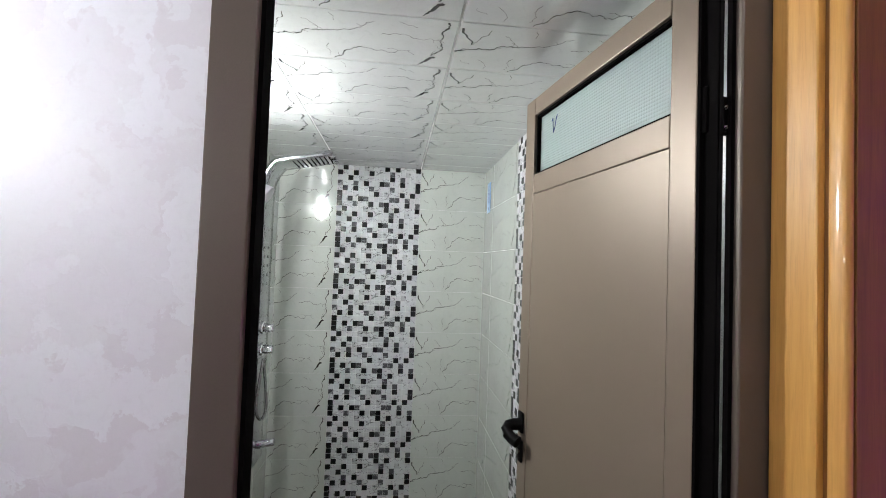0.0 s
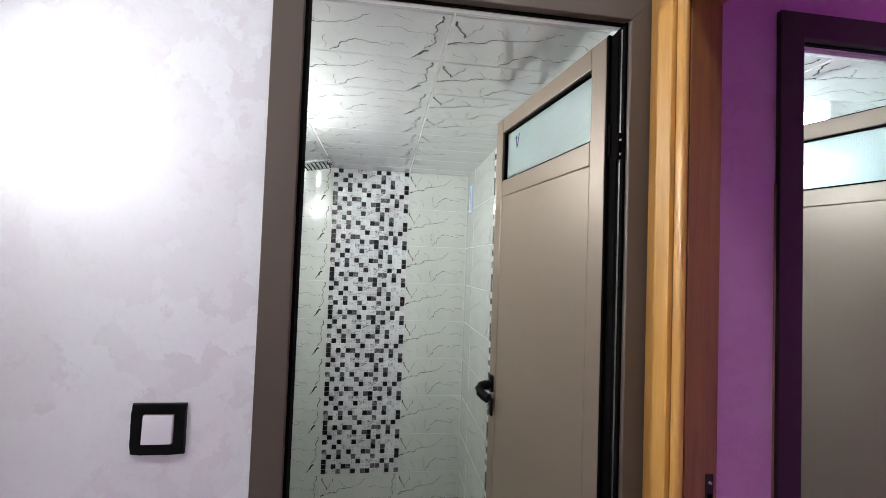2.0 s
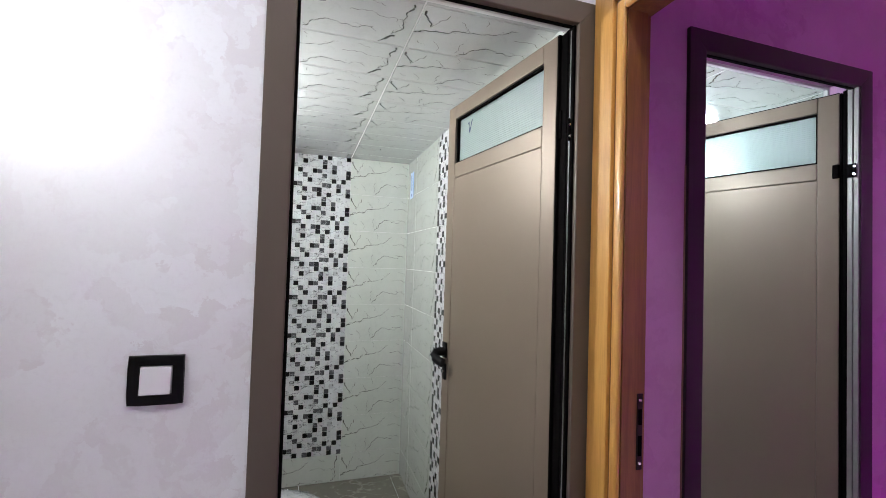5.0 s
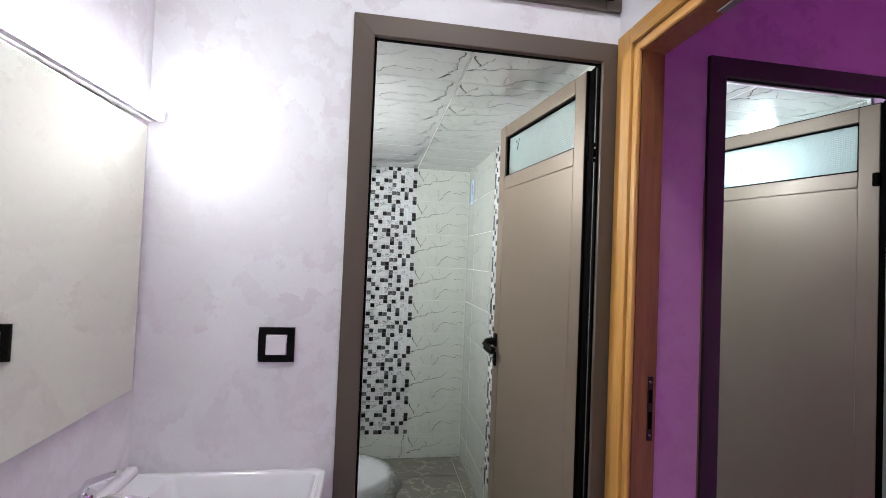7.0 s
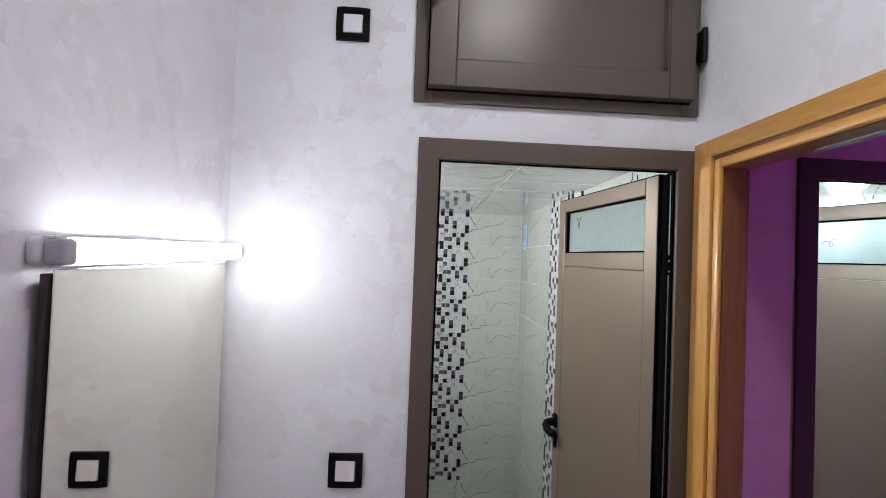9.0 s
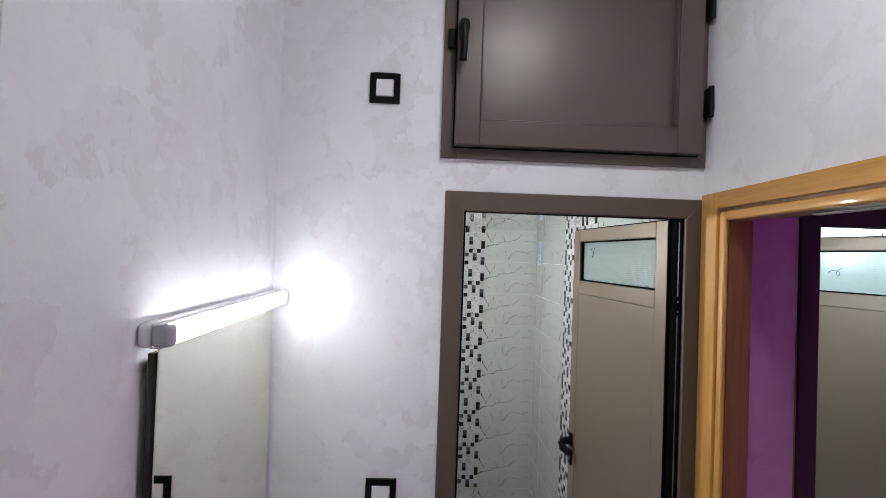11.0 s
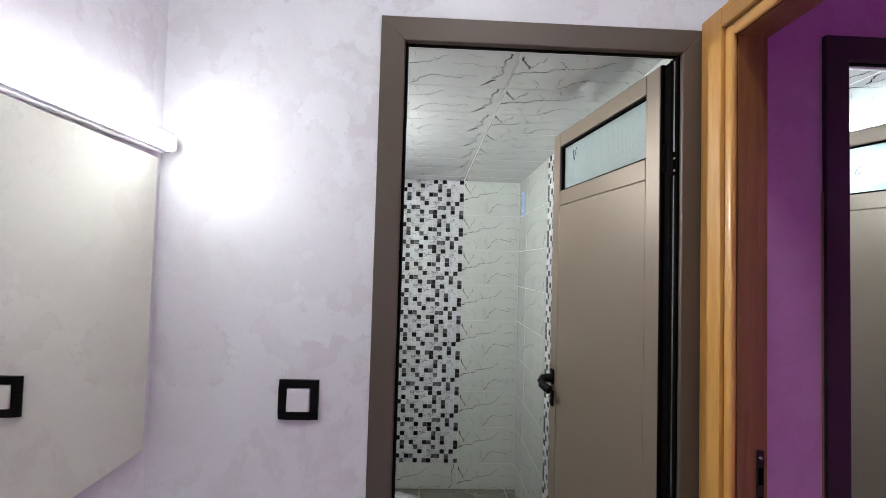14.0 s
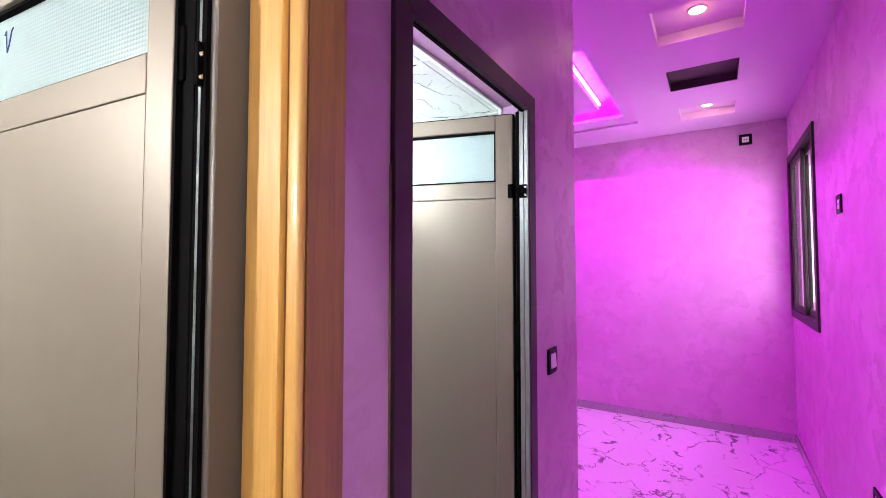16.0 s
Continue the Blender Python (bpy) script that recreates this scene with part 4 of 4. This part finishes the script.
def wooden_frame():
    """Varnished casing, jamb and stop of the doorway to the purple room."""
    ob = thing("door_frame", (0, 0, 0), "varnished golden wooden door frame with a brown jamb", "door frame", kind="structure")
    y0, y1, top = WOOD_OPEN
    face = RIGHT - 0.016
    for ya, yb, s in ((y1, y1 + 0.104, 1), (y0 - 0.104, y0, -1)):
        inner, outer = (ya, yb) if s > 0 else (yb, ya)
        part("casing", box(face, RIGHT - 0.0005, min(inner + s * 0.034, outer), max(inner + s * 0.034, outer), 0, top + 0.082, 0.003), WOOD_Z, ob)
        part("casing_groove", box(face + 0.009, RIGHT - 0.0005, min(inner + s * 0.026, inner + s * 0.0335), max(inner + s * 0.026, inner + s * 0.0335), 0, top + 0.03), WOOD_DARK, ob)
        part("casing_bead", box(face + 0.002, RIGHT - 0.0005, min(inner, inner + s * 0.0255), max(inner, inner + s * 0.0255), 0, top + 0.0255, 0.006, 3), WOOD_Z, ob)
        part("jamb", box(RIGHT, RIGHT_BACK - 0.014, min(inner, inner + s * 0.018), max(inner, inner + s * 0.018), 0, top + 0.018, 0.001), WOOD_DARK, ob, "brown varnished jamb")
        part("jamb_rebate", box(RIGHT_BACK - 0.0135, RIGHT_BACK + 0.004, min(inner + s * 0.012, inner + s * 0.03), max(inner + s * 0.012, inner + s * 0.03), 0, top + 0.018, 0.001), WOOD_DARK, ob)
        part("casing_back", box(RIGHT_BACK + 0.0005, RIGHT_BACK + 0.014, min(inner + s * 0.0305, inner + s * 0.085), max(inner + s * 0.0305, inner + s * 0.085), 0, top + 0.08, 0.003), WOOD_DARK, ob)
    part("head_casing", box(face, RIGHT - 0.0005, y0 + 0.0, y1 + 0.033, top + 0.034, top + 0.082, 0.003), WOOD_Y, ob)
    part("head_groove", box(face + 0.009, RIGHT - 0.0005, y0, y1 + 0.026, top + 0.026, top + 0.0335), WOOD_DARK, ob)
    part("head_bead", box(face + 0.002, RIGHT - 0.0005, y0, y1, top, top + 0.0255, 0.006, 3), WOOD_Y, ob)
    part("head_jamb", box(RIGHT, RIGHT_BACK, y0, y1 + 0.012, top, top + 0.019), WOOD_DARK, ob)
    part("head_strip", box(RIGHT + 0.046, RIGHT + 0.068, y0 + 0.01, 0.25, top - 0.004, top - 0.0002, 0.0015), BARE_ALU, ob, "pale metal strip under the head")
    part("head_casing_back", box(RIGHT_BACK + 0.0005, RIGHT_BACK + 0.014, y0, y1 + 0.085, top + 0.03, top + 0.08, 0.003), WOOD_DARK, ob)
    plate = part("strike_plate", box(RIGHT_BACK - 0.030, RIGHT_BACK - 0.0145, y1 - 0.003, y1, 0.978, 1.15, 0.001), plain("dark_bronze", (0.022, 0.014, 0.010), 0.4, 0.4), ob, "dark bronze strike plate")
    for z in (0.993, 1.135):
        part("screw", rod((RIGHT_BACK - 0.022, y1 - 0.003, z), (RIGHT_BACK - 0.022, y1 - 0.005, z), 0.004, 0.003, 12), STEEL, plate)
    part("latch_hole", box(RIGHT_BACK - 0.027, RIGHT_BACK - 0.018, y1 - 0.0045, y1 - 0.0025, 1.08, 1.115), GASKET, plate)
    part("bolt_hole", box(RIGHT_BACK - 0.027, RIGHT_BACK - 0.018, y1 - 0.0045, y1 - 0.0025, 1.01, 1.055), GASKET, plate)


wooden_frame()

# ---- shower room things ----


def shower_column():
    """A chrome panel that runs up the wall, bends and carries a rain head, with knobs, spout and hand shower."""
    ob = thing("shower_column", (SH_X0 + 0.001, 2.23, 0), "chrome shower column with a bent rain head and hose", "shower column")
    bend = [(0.055, 0.55), (0.055, 1.88)] + [(0.055 + 0.085 * (1 - math.cos(radians(a))), 1.88 + 0.10 * math.sin(radians(a)) + 0.0006 * a) for a in (20, 40, 60, 76)] + [(0.385, 2.075)]
    b = bmesh.new()
    rings = []
    for i, (x, z) in enumerate(bend):
        d = Vector((bend[min(i + 1, len(bend) - 1)][0] - bend[max(i - 1, 0)][0], bend[min(i + 1, len(bend) - 1)][1] - bend[max(i - 1, 0)][1])).normalized()
        n = Vector((-d.y, d.x)) * 0.013
        rings.append([b.verts.new((x + n.x * s, w * 0.1, z + n.y * s)) for s, w in ((1, -1), (1, 1), (-1, 1), (-1, -1))])
    for p, q in zip(rings, rings[1:]):
        for j in range(4):
            b.faces.new((p[j], p[(j + 1) % 4], q[(j + 1) % 4], q[j]))
    b.faces.new(rings[0][::-1])
    b.faces.new(rings[-1])
    long_edges = [e for e in b.edges if abs(e.verts[0].co.y - e.verts[1].co.y) < 0.001]
    bmesh.ops.bevel(b, geom=long_edges, offset=0.005, segments=2, profile=0.5, affect="EDGES")
    panel = part("panel", b, plain("satin_chrome", (0.50, 0.51, 0.52), 0.12, 1.0, wear=0.3, scale=14.0), ob, "satin chrome panel")
    sx, sz = bend[-2]
    rise = (2.075 - sz) / (0.385 - sx)
    for i in range(9):
        x = 0.19 + i * 0.021
        z = sz + rise * (x - sx) - 0.0145
        part("nozzle_row", box(x, x + 0.005, -0.075, 0.075, z - 0.0015, z + 0.001), GASKET, panel)
    for i in range(5):
        for y in (-0.03, 0.03):
            part("body_jet", rod((0.068, y, 1.42 + 0.045 * i), (0.071, y, 1.42 + 0.045 * i), 0.008, 0.006, 12), STEEL, panel)
    for z in (1.10, 1.205):
        knob = part("knob", rod((0.067, 0, z), (0.078, 0, z), 0.034, 0.032, 28, bevel=0.003), CHROME, ob)
        part("grip", rod((0.078, 0, z), (0.122, 0, z), 0.024, 0.022, 24, bevel=0.004), CHROME, knob)
    part("spout", rod((0.067, 0, 0.635), (0.15, 0, 0.650), 0.020, 0.018, 20, bevel=0.004), CHROME, ob)
    part("bracket", box(0.03, 0.075, -0.16, -0.101, 1.76, 1.80, 0.006), CHROME, ob)
    hand = part("hand_shower", swept([(0.07, -0.135, 1.60), (0.072, -0.135, 1.76), (0.085, -0.135, 1.84)], 0.013, 14), CHROME, ob)
    part("spray_head", rod((0.07, -0.135, 1.86), (0.105, -0.135, 1.84), 0.04, 0.045, 24, bevel=0.004), GREY_PLASTIC, hand)
    hose = [(0.09 + 0.012 * math.sin(a * 0.3), -0.03 + 0.055 * math.sin(a * math.pi / 10) * (0.4 + 0.03 * a), 1.06 - 0.29 * math.sin(a * math.pi / 20) ** 0.8) for a in range(21)]
    part("hose", swept(hose, 0.007, 10), STEEL, ob)


shower_column()


def toilet():
    ob = thing("toilet", (-0.315, 1.55, SH_Z0), "white toilet with its lid still in clear plastic wrap", "toilet")
    b = bmesh.new()
    rings = []
    for s, z, dx in ((0.62, 0.0, -0.04), (0.6, 0.1, -0.04), (0.72, 0.25, -0.02), (0.97, 0.36, 0.0), (1.0, 0.39, 0.0), (0.96, 0.40, 0.0)):
        rings.append([b.verts.new((dx + s * 0.24 * math.cos(a) * (1.12 if math.cos(a) > 0 else 0.9), s * 0.18 * math.sin(a), z)) for a in [2 * math.pi * j / 32 for j in range(32)]])
    for p, q in zip(rings, rings[1:]):
        for j in range(32):
            b.faces.new((p[j], p[(j + 1) % 32], q[(j + 1) % 32], q[j]))
    b.faces.new(rings[0][::-1])
    b.faces.new(rings[-1])
    part("bowl", b, PORCELAIN, ob)
    b = bmesh.new()
    rings = []
    for s, z in ((0.98, 0.402), (1.01, 0.408), (1.01, 0.424), (0.97, 0.436), (0.6, 0.446), (0.2, 0.449)):
        rings.append([b.verts.new((s * 0.24 * math.cos(a) * (1.12 if math.cos(a) > 0 else 0.9), s * 0.185 * math.sin(a), z)) for a in [2 * math.pi * j / 32 for j in range(32)]])
    for p, q in zip(rings, rings[1:]):
        for j in range(32):
            b.faces.new((p[j], p[(j + 1) % 32], q[(j + 1) % 32], q[j]))
    b.faces.new(rings[0][::-1])
    b.faces.new(rings[-1])
    part("lid", b, PORCELAIN, ob)
    part("cistern", box(-0.395, -0.225, -0.19, 0.19, 0.36, 0.76, 0.02, 3), PORCELAIN, ob)
    b = bmesh.new()
    rings = []
    for s, z, crush in ((1.02, 0.30, 0.10), (1.16, 0.345, 0.16), (1.19, 0.385, 0.15), (1.10, 0.425, 0.09), (1.05, 0.446, 0.05), (0.93, 0.458, 0.05), (0.7, 0.466, 0.06), (0.4, 0.468, 0.05)):
        ring = []
        for j in range(80):
            a = 2 * math.pi * j / 80
            k1 = s + crush * noise.noise((9 * math.cos(a), 9 * math.sin(a), z * 60))
            long_side = 1.12 if math.cos(a) > 0 else 0.9
            ring.append(b.verts.new((k1 * 0.24 * math.cos(a) * long_side, k1 * 0.185 * math.sin(a), z + 0.25 * crush * abs(noise.noise((6 * math.cos(a), 6 * math.sin(a), 5 * s))))))
        rings.append(ring)
    for p, q in zip(rings, rings[1:]):
        for j in range(80):
            b.faces.new((p[j], p[(j + 1) % 80], q[(j + 1) % 80], q[j]))
    b.faces.new(rings[-1])
    w = part("plastic_wrap", b, WRAP, ob, "crinkled clear plastic wrap")
    w.visible_shadow = False


toilet()

# label stuck on the tiles
st = thing("tile_sticker", (SH_X1 - 0.0048, 2.53, 1.955), "white paper label with blue print on the tiles", "sticker")
part("paper", box(-0.0008, 0.0, -0.045, 0.045, -0.09, 0.09), plain("pale_blue_paper", (0.50, 0.64, 0.84), 0.5), st)
INK = plain("blue_print", (0.05, 0.10, 0.30), 0.5)
part("border", box(-0.0012, -0.0008, -0.044, -0.034, -0.088, 0.088), plain("bright_blue_print", (0.16, 0.36, 0.72), 0.5), st)
for y, a, b2 in ((0.026, -0.02, 0.07), (0.012, -0.035, 0.075), (0.0, -0.03, 0.05)):
    z = a
    while z < b2:       # upright lines of small unreadable print
        part("print_line", box(-0.0012, -0.0008, y - 0.003, y + 0.003, z, min(b2, z + 0.017)), INK, st)
        z += 0.024
part("print_dot", rod((-0.0008, 0.008, -0.066), (-0.0012, 0.008, -0.066), 0.010, seg=16), INK, st)

# ---- window of the purple room ----
win = thing("window_1", (0, WIN_Y, 0), "dark brown aluminium sliding window", "window", kind="structure")
wx0, wx1, wz0, wz1 = WIN
for nm, q in (("frame", (wx0, wx0 + 0.06, wz0, wz1)), ("frame", (wx1 - 0.06, wx1, wz0, wz1)), ("frame", (wx0 + 0.06, wx1 - 0.06, wz0, wz0 + 0.06)), ("frame", (wx0 + 0.06, wx1 - 0.06, wz1 - 0.06, wz1))):
    part(nm, box(q[0], q[1], -0.06, 0.014, q[2], q[3], 0.003), TAUPE_DARK, win)
mid = (wx0 + wx1) / 2
for a, c, y in ((wx0 + 0.061, mid + 0.03, -0.052), (mid - 0.03, wx1 - 0.061, -0.024)):
    for q in ((a, a + 0.05, wz0 + 0.062, wz1 - 0.062), (c - 0.05, c, wz0 + 0.062, wz1 - 0.062), (a + 0.05, c - 0.05, wz0 + 0.062, wz0 + 0.11), (a + 0.05, c - 0.05, wz1 - 0.11, wz1 - 0.062)):
        part("sash", box(q[0], q[1], y, y + 0.024, q[2], q[3], 0.002), TAUPE_DARK, win)
    g = part("pane", box(a + 0.05, c - 0.05, y + 0.01, y + 0.014, wz0 + 0.11, wz1 - 0.11), PANE, win)
    g.visible_shadow = False
k = Nodes("pale_daylight", (0.9, 0.85, 0.9), 1.0)
k.put("Emission Color", (1.0, 0.86, 0.98, 1))
k.put("Emission Strength", 2.6)
lamp("window_daylight", "AREA", pose((wx0 + wx1) / 2, WIN_Y - 0.1, (wz0 + wz1) / 2, 90, 0, 0), 2.2, (1.0, 0.92, 1.0), x=0.9, y=1.1)
solid("backdrop", box(wx0 - 0.8, wx1 + 0.8, WIN_Y - 0.92, WIN_Y - 0.9, wz0 - 0.8, wz1 + 0.8), k.m, "pale daylight outside the window", "backdrop", "structure")
